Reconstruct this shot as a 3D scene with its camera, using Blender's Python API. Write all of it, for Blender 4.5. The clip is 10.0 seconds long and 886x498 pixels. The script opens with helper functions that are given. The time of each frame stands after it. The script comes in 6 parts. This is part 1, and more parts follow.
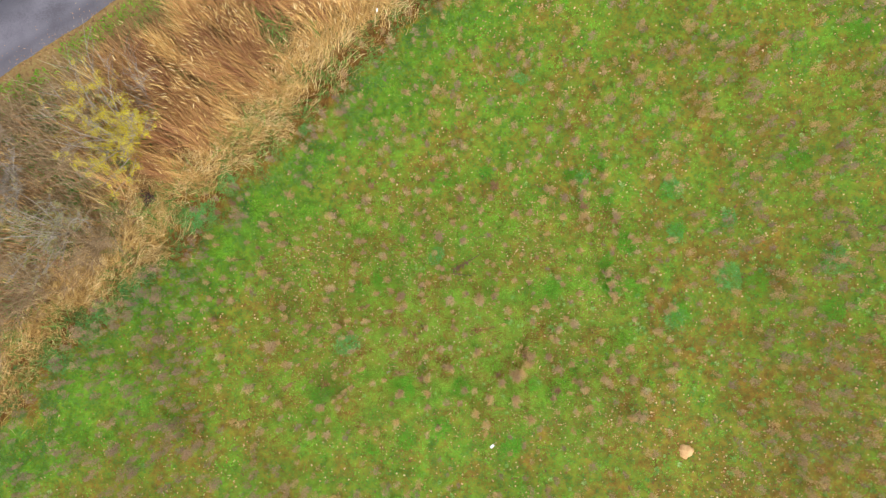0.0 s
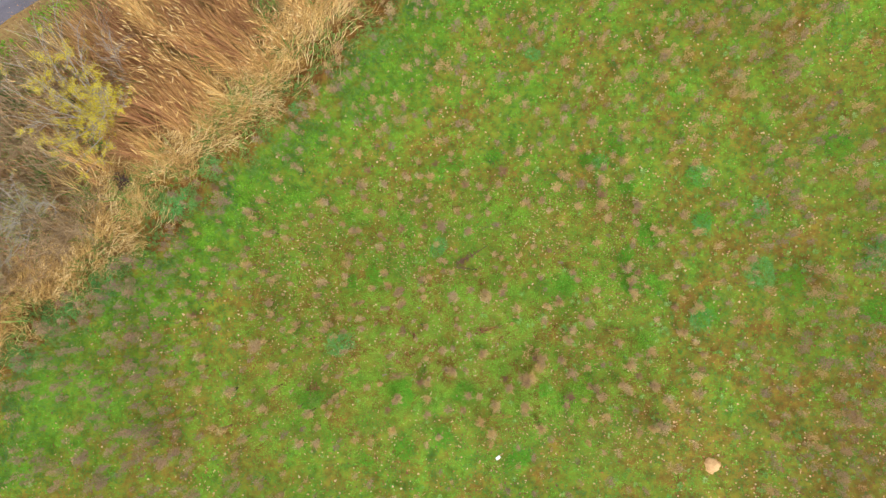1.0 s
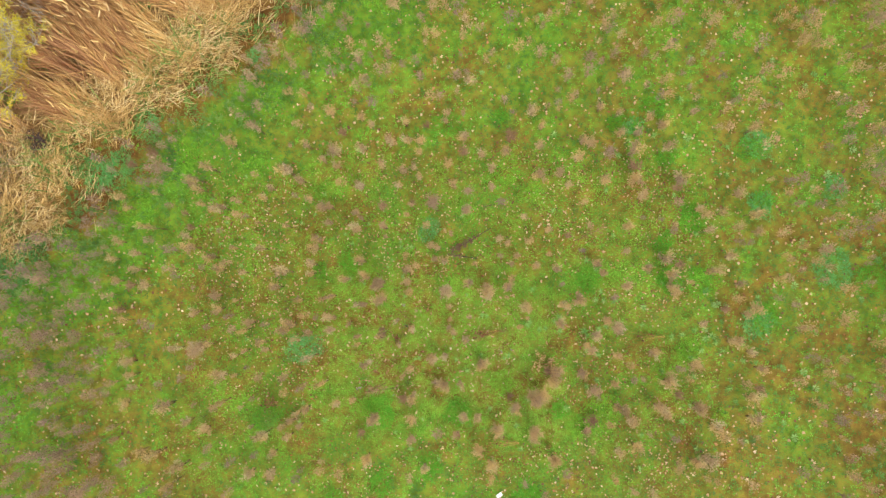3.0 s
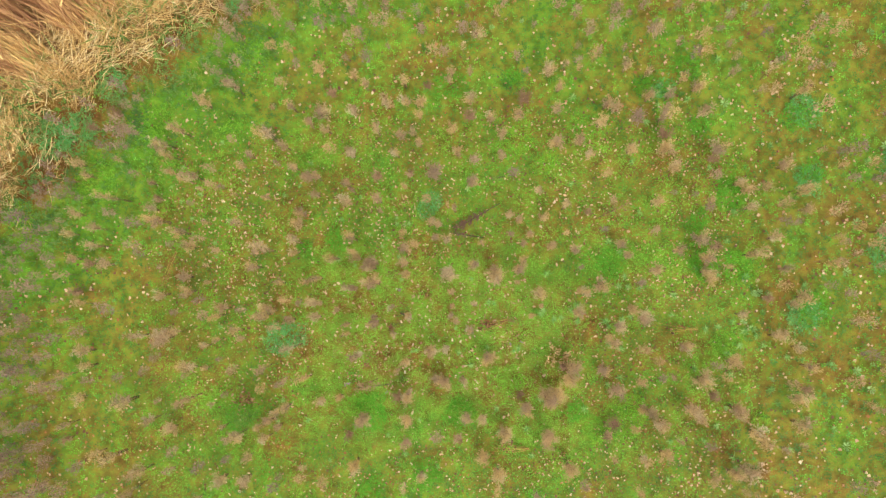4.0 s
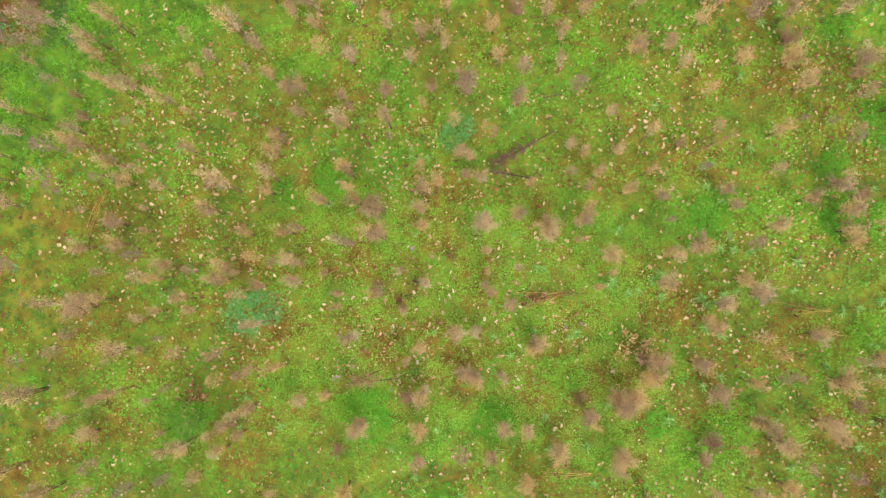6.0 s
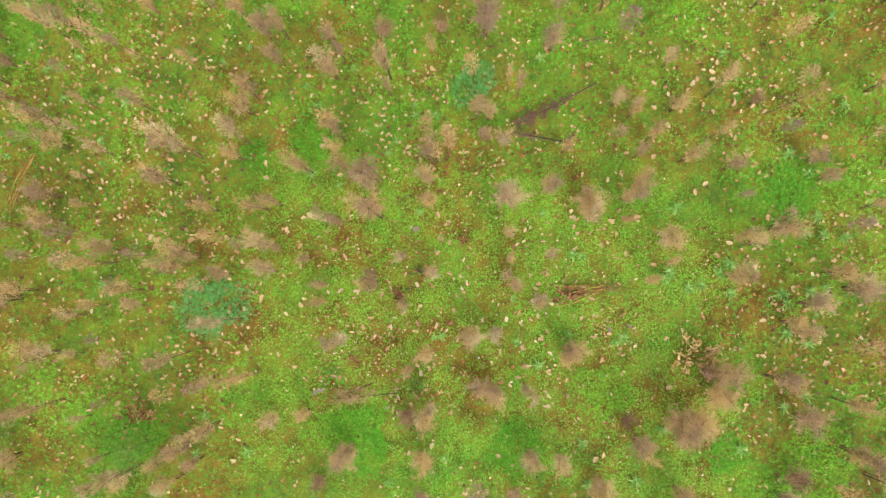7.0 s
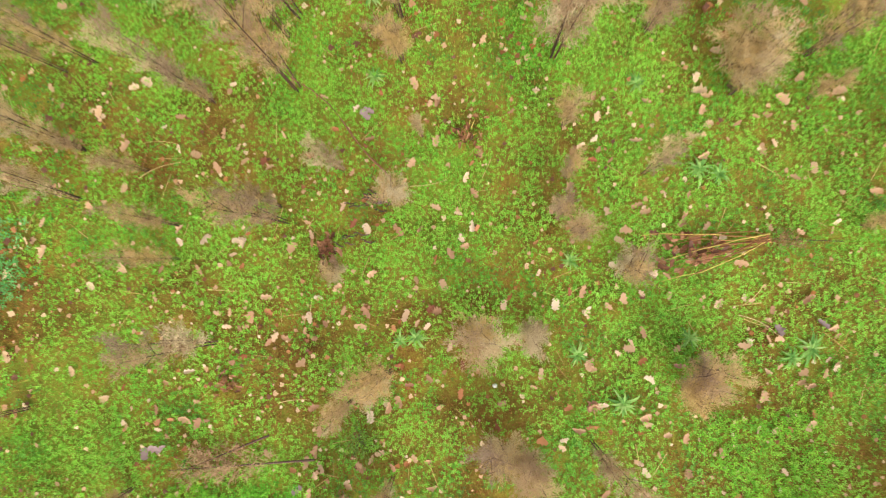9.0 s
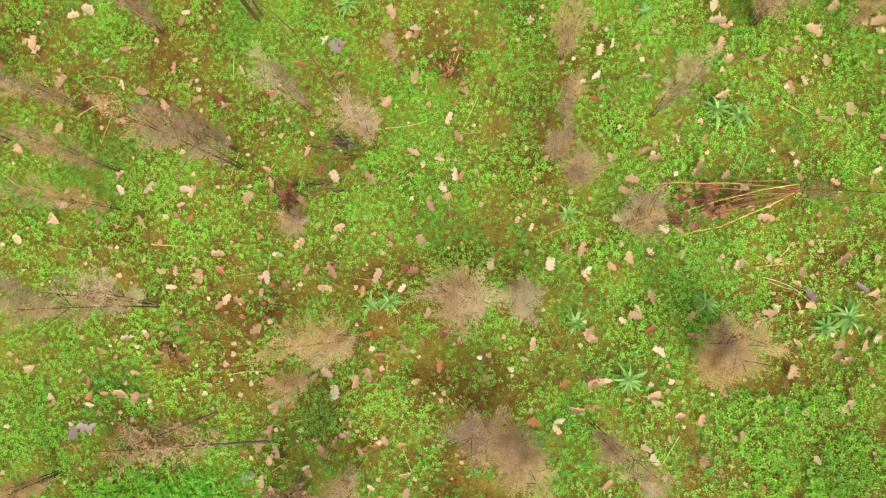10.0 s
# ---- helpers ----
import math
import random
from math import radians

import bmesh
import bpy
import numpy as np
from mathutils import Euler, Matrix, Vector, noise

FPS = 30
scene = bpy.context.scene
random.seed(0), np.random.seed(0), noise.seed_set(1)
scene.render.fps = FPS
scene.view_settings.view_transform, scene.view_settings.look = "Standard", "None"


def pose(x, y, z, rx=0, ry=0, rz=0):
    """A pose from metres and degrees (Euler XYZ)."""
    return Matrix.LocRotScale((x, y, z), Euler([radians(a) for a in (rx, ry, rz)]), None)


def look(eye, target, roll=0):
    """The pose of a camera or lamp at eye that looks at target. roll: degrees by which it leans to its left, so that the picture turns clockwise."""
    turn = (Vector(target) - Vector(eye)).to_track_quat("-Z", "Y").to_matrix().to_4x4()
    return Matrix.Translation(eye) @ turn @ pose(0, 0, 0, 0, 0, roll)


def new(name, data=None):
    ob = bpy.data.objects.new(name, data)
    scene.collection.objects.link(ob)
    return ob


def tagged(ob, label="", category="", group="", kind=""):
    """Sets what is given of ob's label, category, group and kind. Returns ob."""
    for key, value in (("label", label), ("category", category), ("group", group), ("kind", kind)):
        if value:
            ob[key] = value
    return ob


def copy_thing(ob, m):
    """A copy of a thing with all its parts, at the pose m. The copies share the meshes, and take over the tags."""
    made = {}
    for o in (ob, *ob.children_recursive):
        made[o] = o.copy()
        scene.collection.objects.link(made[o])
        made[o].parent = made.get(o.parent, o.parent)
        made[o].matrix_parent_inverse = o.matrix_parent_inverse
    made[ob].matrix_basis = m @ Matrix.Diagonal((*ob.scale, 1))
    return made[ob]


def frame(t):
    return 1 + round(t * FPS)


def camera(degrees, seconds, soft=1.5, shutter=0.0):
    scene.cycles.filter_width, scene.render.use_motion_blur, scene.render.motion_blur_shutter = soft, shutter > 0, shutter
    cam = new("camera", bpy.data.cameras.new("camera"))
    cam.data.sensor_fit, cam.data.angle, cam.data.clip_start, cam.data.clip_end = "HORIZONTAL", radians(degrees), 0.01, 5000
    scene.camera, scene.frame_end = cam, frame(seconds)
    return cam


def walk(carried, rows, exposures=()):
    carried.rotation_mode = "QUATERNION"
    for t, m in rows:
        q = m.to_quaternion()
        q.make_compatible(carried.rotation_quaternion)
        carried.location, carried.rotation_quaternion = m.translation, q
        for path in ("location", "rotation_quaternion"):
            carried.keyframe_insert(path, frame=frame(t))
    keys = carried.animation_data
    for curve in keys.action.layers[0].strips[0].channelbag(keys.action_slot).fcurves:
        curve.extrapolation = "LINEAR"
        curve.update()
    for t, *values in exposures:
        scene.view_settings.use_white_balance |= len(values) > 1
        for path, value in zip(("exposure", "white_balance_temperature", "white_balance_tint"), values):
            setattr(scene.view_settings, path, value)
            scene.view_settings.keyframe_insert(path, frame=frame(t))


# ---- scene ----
cam = camera(71.7, 10.0, soft=1.25, shutter=0.25)
# seconds, eye in metres, Euler angles in degrees
ROWS = [
    (0.0, 0.012, -0.005, 22.927, 3.10, 4.21, 0.34),
    (0.5, -0.160, -0.144, 21.894, 3.15, 4.15, 0.61),
    (1.0, -0.262, -0.223, 20.856, 3.21, 4.10, 0.86),
    (1.5, -0.309, -0.269, 19.806, 3.29, 4.03, 1.08),
    (2.0, -0.309, -0.315, 18.758, 3.37, 3.99, 1.29),
    (2.5, -0.320, -0.390, 17.706, 3.45, 3.92, 1.52),
    (4.0, -0.573, -0.995, 14.592, 3.76, 3.69, 2.47),
    (4.5, -0.663, -1.255, 13.583, 3.84, 3.63, 2.82),
    (5.0, -0.840, -1.490, 12.568, 3.93, 3.56, 3.14),
    (5.5, -1.096, -1.658, 11.536, 4.03, 3.47, 3.48),
    (7.0, -1.634, -1.892, 8.311, 4.07, 3.33, 4.35),
    (7.5, -1.640, -1.920, 7.202, 4.13, 3.21, 4.58),
    (8.0, -1.629, -1.977, 6.065, 4.25, 3.08, 4.82),
    (8.5, -1.687, -2.077, 4.957, 4.22, 3.03, 5.07),
    (9.0, -1.734, -2.206, 3.892, 4.29, 3.14, 5.30),
    (9.5, -1.697, -2.377, 3.349, 5.07, 3.21, 5.59),
    (10.0, -1.609, -2.483, 3.346, 5.26, 3.20, 5.90),
]
walk(cam, [(t, pose(x, y, z, rx, ry, rz)) for t, x, y, z, rx, ry, rz in ROWS],
     exposures=[(0.0, -0.02), (2.5, 0.02), (5.5, 0.11), (7.5, 0.14), (8.5, 0.17), (10.0, 0.21)])

# ---- light: a bright overcast autumn day ----
scene.view_settings.exposure = 0.0
world = bpy.data.worlds.new("overcast_sky")
scene.world = world
world.use_nodes = True
wn = world.node_tree.nodes
sky = wn.new("ShaderNodeTexSky")
sky.sky_type = "NISHITA"
sky.sun_disc = False
sky.sun_elevation = radians(38)
sky.sun_rotation = radians(150)
sky.air_density, sky.dust_density, sky.ozone_density = 1.0, 5.0, 0.5
hue = wn.new("ShaderNodeHueSaturation")
hue.inputs["Saturation"].default_value = 0.25
world.node_tree.links.new(sky.outputs[0], hue.inputs["Color"])
world.node_tree.links.new(hue.outputs[0], wn["Background"].inputs[0])
wn["Background"].inputs[1].default_value = 0.27
sun = new("sun", bpy.data.lights.new("sun", "SUN"))
sun.data.energy, sun.data.angle, sun.data.color = 0.6, radians(50), (1.0, 0.96, 0.9)
sun.matrix_world = look((3, -5, 20), (0, 0, 0))

# ---- numeric helpers ----
rng = np.random.default_rng(7)


def lattice(ix, iy, seed):
    h = (ix.astype(np.int64) * 374761393 + iy.astype(np.int64) * 668265263 + seed * 1442695041) & 0xFFFFFFFF
    h = ((h ^ (h >> 13)) * 1274126177) & 0xFFFFFFFF
    return ((h ^ (h >> 16)) & 0xFFFF) / 65535.0


def vnoise(x, y, size, seed=0, octaves=2):
    """Smooth value noise, 0 to 1, over the plan."""
    x, y = np.asarray(x, float) / size, np.asarray(y, float) / size
    total, weight, amp = 0.0, 0.0, 1.0
    for o in range(octaves):
        ix, iy = np.floor(x), np.floor(y)
        fx, fy = x - ix, y - iy
        fx, fy = fx * fx * (3 - 2 * fx), fy * fy * (3 - 2 * fy)
        a, b = lattice(ix, iy, seed + o), lattice(ix + 1, iy, seed + o)
        c, d = lattice(ix, iy + 1, seed + o), lattice(ix + 1, iy + 1, seed + o)
        total = total + amp * ((a * (1 - fx) + b * fx) * (1 - fy) + (c * (1 - fx) + d * fx) * fy)
        weight, amp, x, y = weight + amp, amp * 0.5, x * 2.03, y * 2.03
    return total / weight


def smooth(v, lo, hi):
    s = np.clip((np.asarray(v, float) - lo) / (hi - lo), 0, 1)
    return s * s * (3 - 2 * s)


# ---- the plan: meadow, reed belt, lane ----
EDGE_Y = [-45.0, -14.0, -4.74, -3.41, -2.09, -1.09, -0.09, 1.01, 2.1, 3.2, 4.29, 5.6, 6.9, 8.43, 9.94, 10.8, 16.0, 45.0]
EDGE_X = [-45.0, -26.0, -18.94, -17.83, -16.73, -15.62, -14.05, -12.72, -12.08, -11.43, -9.66, -8.12, -7.04, -5.73, -3.99, -2.8, 0.5, 12.0]
LANE_POINT, LANE_WAY = Vector((-17.2, 9.6)), Vector((0.84, 0.54)).normalized()


def meadow_side(x, y):
    """Metres from the reed belt's edge into the meadow, roughly (minus inside the belt)."""
    return (x - np.interp(y, EDGE_Y, EDGE_X)) * 0.72


def lane_side(x, y):
    """Metres past the lane's near kerb line, plus on the lane."""
    return -(np.asarray(x) - LANE_POINT.x) * LANE_WAY.y + (np.asarray(y) - LANE_POINT.y) * LANE_WAY.x


def gz(x, y):
    return 0.05 * (vnoise(x, y, 2.3, 3) - 0.5) + 0.03 * (vnoise(x, y, 0.7, 5) - 0.5)


def lushness(x, y):
    """0: bare brown moss and litter, 1: thick green."""
    side = meadow_side(x, y)
    v = 0.65 + 0.3 * (vnoise(x, y, 2.6, 11, 3) - 0.5) + 0.95 * (vnoise(x, y, 0.5, 17, 3) - 0.5)
    rag = side + 1.6 * (vnoise(x, y, 0.8, 21, 2) - 0.5)
    v = v + 0.30 * (1 - smooth(side, 1.5, 4.5)) * smooth(rag, 0.6, 1.7) - 0.6 * (1 - smooth(rag, 0.3, 1.6))
    v = v - 0.16 * np.exp(-(((x + 3.8) / 1.8) ** 2 + ((y + 2.2) / 1.5) ** 2)) - 0.12 * np.exp(-(((x + 5.5) / 1.2) ** 2 + ((y + 4.3) / 0.9) ** 2))
    v = v - 0.13 * np.exp(-(((x - 11) / 5.5) ** 2 + ((y + 5) / 4.5) ** 2))
    return np.clip(v, 0, 1)


# ---- mesh helpers ----
def np_mesh(name, v, f, material, tint=None, extra=None):
    v, f = np.ascontiguousarray(v, np.float32), np.ascontiguousarray(f, np.int32)
    me = bpy.data.meshes.new(name)
    n, k = f.shape
    me.vertices.add(len(v))
    me.vertices.foreach_set("co", v.ravel())
    me.loops.add(n * k)
    me.loops.foreach_set("vertex_index", f.ravel())
    me.polygons.add(n)
    me.polygons.foreach_set("loop_start", np.arange(0, n * k, k, dtype=np.int32))
    me.update(calc_edges=True)
    for key, values in (("tint", tint), *(extra or ())):
        if values is not None:
            at = me.attributes.new(key, "FLOAT", "POINT")
            at.data.foreach_set("value", np.ascontiguousarray(values, np.float32))
    me.materials.append(material)
    me.validate()
    return me


def spread(tv, tf, pos, yaw, tilt, size, lean_way=None):
    """Copies of a template (vertices, faces) laid out by numpy: turned by yaw, leaned by tilt, scaled."""
    n, k = len(pos), len(tv)
    way = rng.uniform(0, 2 * np.pi, n) if lean_way is None else lean_way
    size = np.broadcast_to(size, (n,))
    v = tv[None] * size[:, None, None]
    c, s = np.cos(yaw)[:, None], np.sin(yaw)[:, None]
    x, y, z = v[..., 0] * c - v[..., 1] * s, v[..., 0] * s + v[..., 1] * c, v[..., 2]
    cw, sw = np.cos(way)[:, None], np.sin(way)[:, None]
    a, b = x * cw + y * sw, -x * sw + y * cw
    ct, st = np.cos(tilt)[:, None], np.sin(tilt)[:, None]
    a, z = a * ct + z * st, -a * st + z * ct
    x, y = a * cw - b * sw, a * sw + b * cw
    out = np.stack([x, y, z], -1) + np.asarray(pos)[:, None, :]
    faces = (np.asarray(tf)[None] + (np.arange(n) * k)[:, None, None]).reshape(-1, len(tf[0]))
    return out.reshape(-1, 3), faces


def part(name, me, parent=None, label=""):
    ob = new(name, me)
    ob.parent = parent
    if label:
        ob["label"] = label
    return ob


def tube(points, radii, sides=4):
    """A tapered tube along points: vertices and quads."""
    pts = [Vector(p) for p in points]
    v, f = [], []
    for i, p in enumerate(pts):
        way = (pts[min(i + 1, len(pts) - 1)] - pts[max(i - 1, 0)]).normalized()
        a = way.orthogonal().normalized()
        b = way.cross(a)
        for s in range(sides):
            w = 2 * math.pi * s / sides
            v.append(p + radii[i] * (math.cos(w) * a + math.sin(w) * b))
        if i:
            for s in range(sides):
                t = (s + 1) % sides
                f.append(((i - 1) * sides + s, (i - 1) * sides + t, i * sides + t, i * sides + s))
    return [tuple(q) for q in v], f


def gather(pieces):
    """Joins (vertices, faces) pieces into arrays."""
    v, f, base = [], [], 0
    for pv, pf in pieces:
        v += list(pv)
        f += [tuple(i + base for i in q) for q in pf]
        base += len(pv)
    return np.array(v, float), np.array(f, int)


# ---- materials ----
def ramp_node(nt, stops):
    r = nt.nodes.new("ShaderNodeValToRGB")
    e = r.color_ramp.elements
    while len(e) < len(stops):
        e.new(0.5)
    for el, (p, c) in zip(e, stops):
        el.position, el.color = p, (*c, 1)
    return r


def plant(name, stops, source="tint", rough=0.65, thin=0.25, grain=60.0, amount=0.25, gloss=0.3):
    """Leaf, straw or twig: colour by a ramp over the tint attribute or the object's random, mottled by noise; thin: light let through."""
    m = bpy.data.materials.new(name)
    m.use_nodes = True
    nt = m.node_tree
    p = nt.nodes["Principled BSDF"]
    if source == "tint":
        at = nt.nodes.new("ShaderNodeAttribute")
        at.attribute_name = "tint"
        fac = at.outputs["Fac"]
    else:
        fac = nt.nodes.new("ShaderNodeObjectInfo").outputs["Random"]
    geo = nt.nodes.new("ShaderNodeNewGeometry")
    nz = nt.nodes.new("ShaderNodeTexNoise")
    nz.inputs["Scale"].default_value, nz.inputs["Detail"].default_value = grain, 3
    nt.links.new(geo.outputs["Position"], nz.inputs["Vector"])
    ma = nt.nodes.new("ShaderNodeMath")
    ma.operation = "MULTIPLY_ADD"
    nt.links.new(nz.outputs["Fac"], ma.inputs[0])
    ma.inputs[1].default_value = 2 * amount
    sub = nt.nodes.new("ShaderNodeMath")
    sub.operation = "SUBTRACT"
    nt.links.new(fac, sub.inputs[0])
    sub.inputs[1].default_value = amount
    nt.links.new(sub.outputs[0], ma.inputs[2])
    r = ramp_node(nt, stops)
    nt.links.new(ma.outputs[0], r.inputs[0])
    nt.links.new(r.outputs[0], p.inputs["Base Color"])
    p.inputs["Roughness"].default_value = rough
    p.inputs["Specular IOR Level"].default_value = gloss
    if thin:
        tr = nt.nodes.new("ShaderNodeBsdfTranslucent")
        nt.links.new(r.outputs[0], tr.inputs["Color"])
        mix = nt.nodes.new("ShaderNodeMixShader")
        mix.inputs[0].default_value = thin
        nt.links.new(p.outputs[0], mix.inputs[1])
        nt.links.new(tr.outputs[0], mix.inputs[2])
        nt.links.new(mix.outputs[0], nt.nodes["Material Output"].inputs[0])
    return m


CLOVER = plant("clover_green", [(0.0, (0.055, 0.17, 0.012)), (0.35, (0.13, 0.39, 0.02)), (0.65, (0.205, 0.54, 0.026)), (1.0, (0.285, 0.59, 0.042))], grain=25, amount=0.18, rough=0.5, gloss=0.5)
GRASS = plant("meadow_grass", [(0.0, (0.06, 0.15, 0.012)), (0.5, (0.13, 0.27, 0.02)), (1.0, (0.27, 0.36, 0.05))], grain=6, amount=0.2)
DARK_HERB = plant("dark_clover", [(0.0, (0.075, 0.25, 0.015)), (0.5, (0.12, 0.39, 0.025)), (1.0, (0.20, 0.49, 0.04))], grain=20, amount=0.2, gloss=0.15)
GREY_HERB = plant("grey_green_herb", [(0.0, (0.085, 0.29, 0.065)), (0.5, (0.135, 0.41, 0.10)), (1.0, (0.22, 0.50, 0.15))], grain=20, amount=0.2, gloss=0.15)
BRIGHT_HERB = plant("bright_green_herb", [(0.0, (0.115, 0.33, 0.015)), (0.5, (0.20, 0.49, 0.025)), (1.0, (0.32, 0.60, 0.045))], grain=20, amount=0.2)
ROSETTE = plant("rosette_leaf", [(0.0, (0.13, 0.31, 0.055)), (0.5, (0.24, 0.45, 0.09)), (1.0, (0.40, 0.57, 0.17))], source="random", grain=30, amount=0.25)
PLUME = plant("dry_plume", [(0.0, (0.36, 0.25, 0.17)), (0.35, (0.52, 0.355, 0.19)), (0.7, (0.63, 0.44, 0.18)), (1.0, (0.60, 0.48, 0.30))], source="random", grain=9, amount=0.15, thin=0.45, rough=0.9)
PLUME_FAR = plant("dry_plume_far", [(0.0, (0.30, 0.205, 0.165)), (0.35, (0.44, 0.30, 0.195)), (0.7, (0.56, 0.37, 0.165)), (1.0, (0.54, 0.385, 0.22))], grain=9, amount=0.1, thin=0.4, rough=0.9)
STEM = plant("dead_stem", [(0.0, (0.045, 0.028, 0.018)), (0.5, (0.10, 0.055, 0.03)), (1.0, (0.19, 0.11, 0.06))], source="random", thin=0, grain=40, amount=0.2, rough=0.8)
DARK_PLUME = plant("dark_dead_plume", [(0.0, (0.20, 0.115, 0.065)), (0.5, (0.33, 0.195, 0.105)), (1.0, (0.45, 0.285, 0.165))], source="random", thin=0.2, grain=15, amount=0.2, rough=0.9)
OAK = plant("fallen_oak_leaf", [(0.0, (0.40, 0.21, 0.11)), (0.3, (0.50, 0.29, 0.15)), (0.6, (0.58, 0.36, 0.20)), (0.85, (0.64, 0.44, 0.27)), (1.0, (0.70, 0.54, 0.36))], source="random", grain=45, amount=0.06, thin=0.15, rough=0.6)
RED_OAK = plant("rust_red_oak_leaf", [(0.0, (0.22, 0.075, 0.035)), (0.4, (0.40, 0.14, 0.05)), (0.75, (0.50, 0.22, 0.09)), (1.0, (0.42, 0.20, 0.14))], source="random", grain=45, amount=0.08, thin=0.15, rough=0.6)
DUSKY_OAK = plant("dusky_oak_leaf", [(0.0, (0.22, 0.15, 0.13)), (0.5, (0.33, 0.23, 0.21)), (1.0, (0.42, 0.29, 0.24))], source="random", grain=45, amount=0.08, thin=0.1, rough=0.6)
LITTER = plant("leaf_litter", [(0.0, (0.17, 0.075, 0.04)), (0.2, (0.42, 0.16, 0.04)), (0.35, (0.53, 0.31, 0.16)), (0.7, (0.63, 0.42, 0.225)), (1.0, (0.715, 0.54, 0.32))], grain=45, amount=0.08, thin=0.15, rough=0.6)
REED = plant("dry_reed", [(0.0, (0.37, 0.19, 0.09)), (0.3, (0.55, 0.32, 0.13)), (0.6, (0.70, 0.46, 0.17)), (0.85, (0.79, 0.58, 0.23)), (1.0, (0.84, 0.69, 0.38))], grain=3, amount=0.12, thin=0.25, rough=0.75)
STRAW = plant("matted_straw", [(0.0, (0.34, 0.20, 0.07)), (0.4, (0.57, 0.38, 0.125)), (0.8, (0.73, 0.53, 0.225)), (1.0, (0.81, 0.66, 0.35))], grain=3, amount=0.12, thin=0.2, rough=0.75)
YELLOW = plant("yellow_leaf", [(0.0, (0.44, 0.37, 0.02)), (0.5, (0.66, 0.55, 0.03)), (1.0, (0.80, 0.69, 0.09))], grain=8, amount=0.2, thin=0.3)
GREY_BARK = plant("grey_twig", [(0.0, (0.18, 0.15, 0.115)), (0.5, (0.31, 0.265, 0.21)), (1.0, (0.46, 0.41, 0.345))], grain=12, amount=0.2, thin=0, rough=0.85)
BROWN_TWIG = plant("brown_twig", [(0.0, (0.17, 0.11, 0.06)), (0.5, (0.36, 0.255, 0.14)), (1.0, (0.53, 0.42, 0.27))], grain=8, amount=0.2, thin=0, rough=0.85)
BLACK_TWIG = plant("blackened_twig", [(0.0, (0.03, 0.02, 0.02)), (0.5, (0.085, 0.055, 0.048)), (1.0, (0.16, 0.10, 0.075))], grain=12, amount=0.2, thin=0, rough=0.8)
GOLD_STALK = plant("golden_stalk", [(0.0, (0.20, 0.085, 0.03)), (0.45, (0.36, 0.17, 0.05)), (0.72, (0.55, 0.36, 0.08)), (1.0, (0.64, 0.50, 0.12))], source="random", grain=20, amount=0.15, thin=0.1, rough=0.6)
TAN_LEAF = plant("withered_tan_leaf", [(0.0, (0.46, 0.29, 0.11)), (0.5, (0.68, 0.46, 0.18)), (1.0, (0.80, 0.60, 0.30))], grain=20, amount=0.2, thin=0.2, rough=0.7)
FEATHER = plant("dark_feathery_green", [(0.0, (0.10, 0.22, 0.03)), (0.5, (0.18, 0.33, 0.05)), (1.0, (0.27, 0.42, 0.09))], grain=20, amount=0.2, thin=0.2)


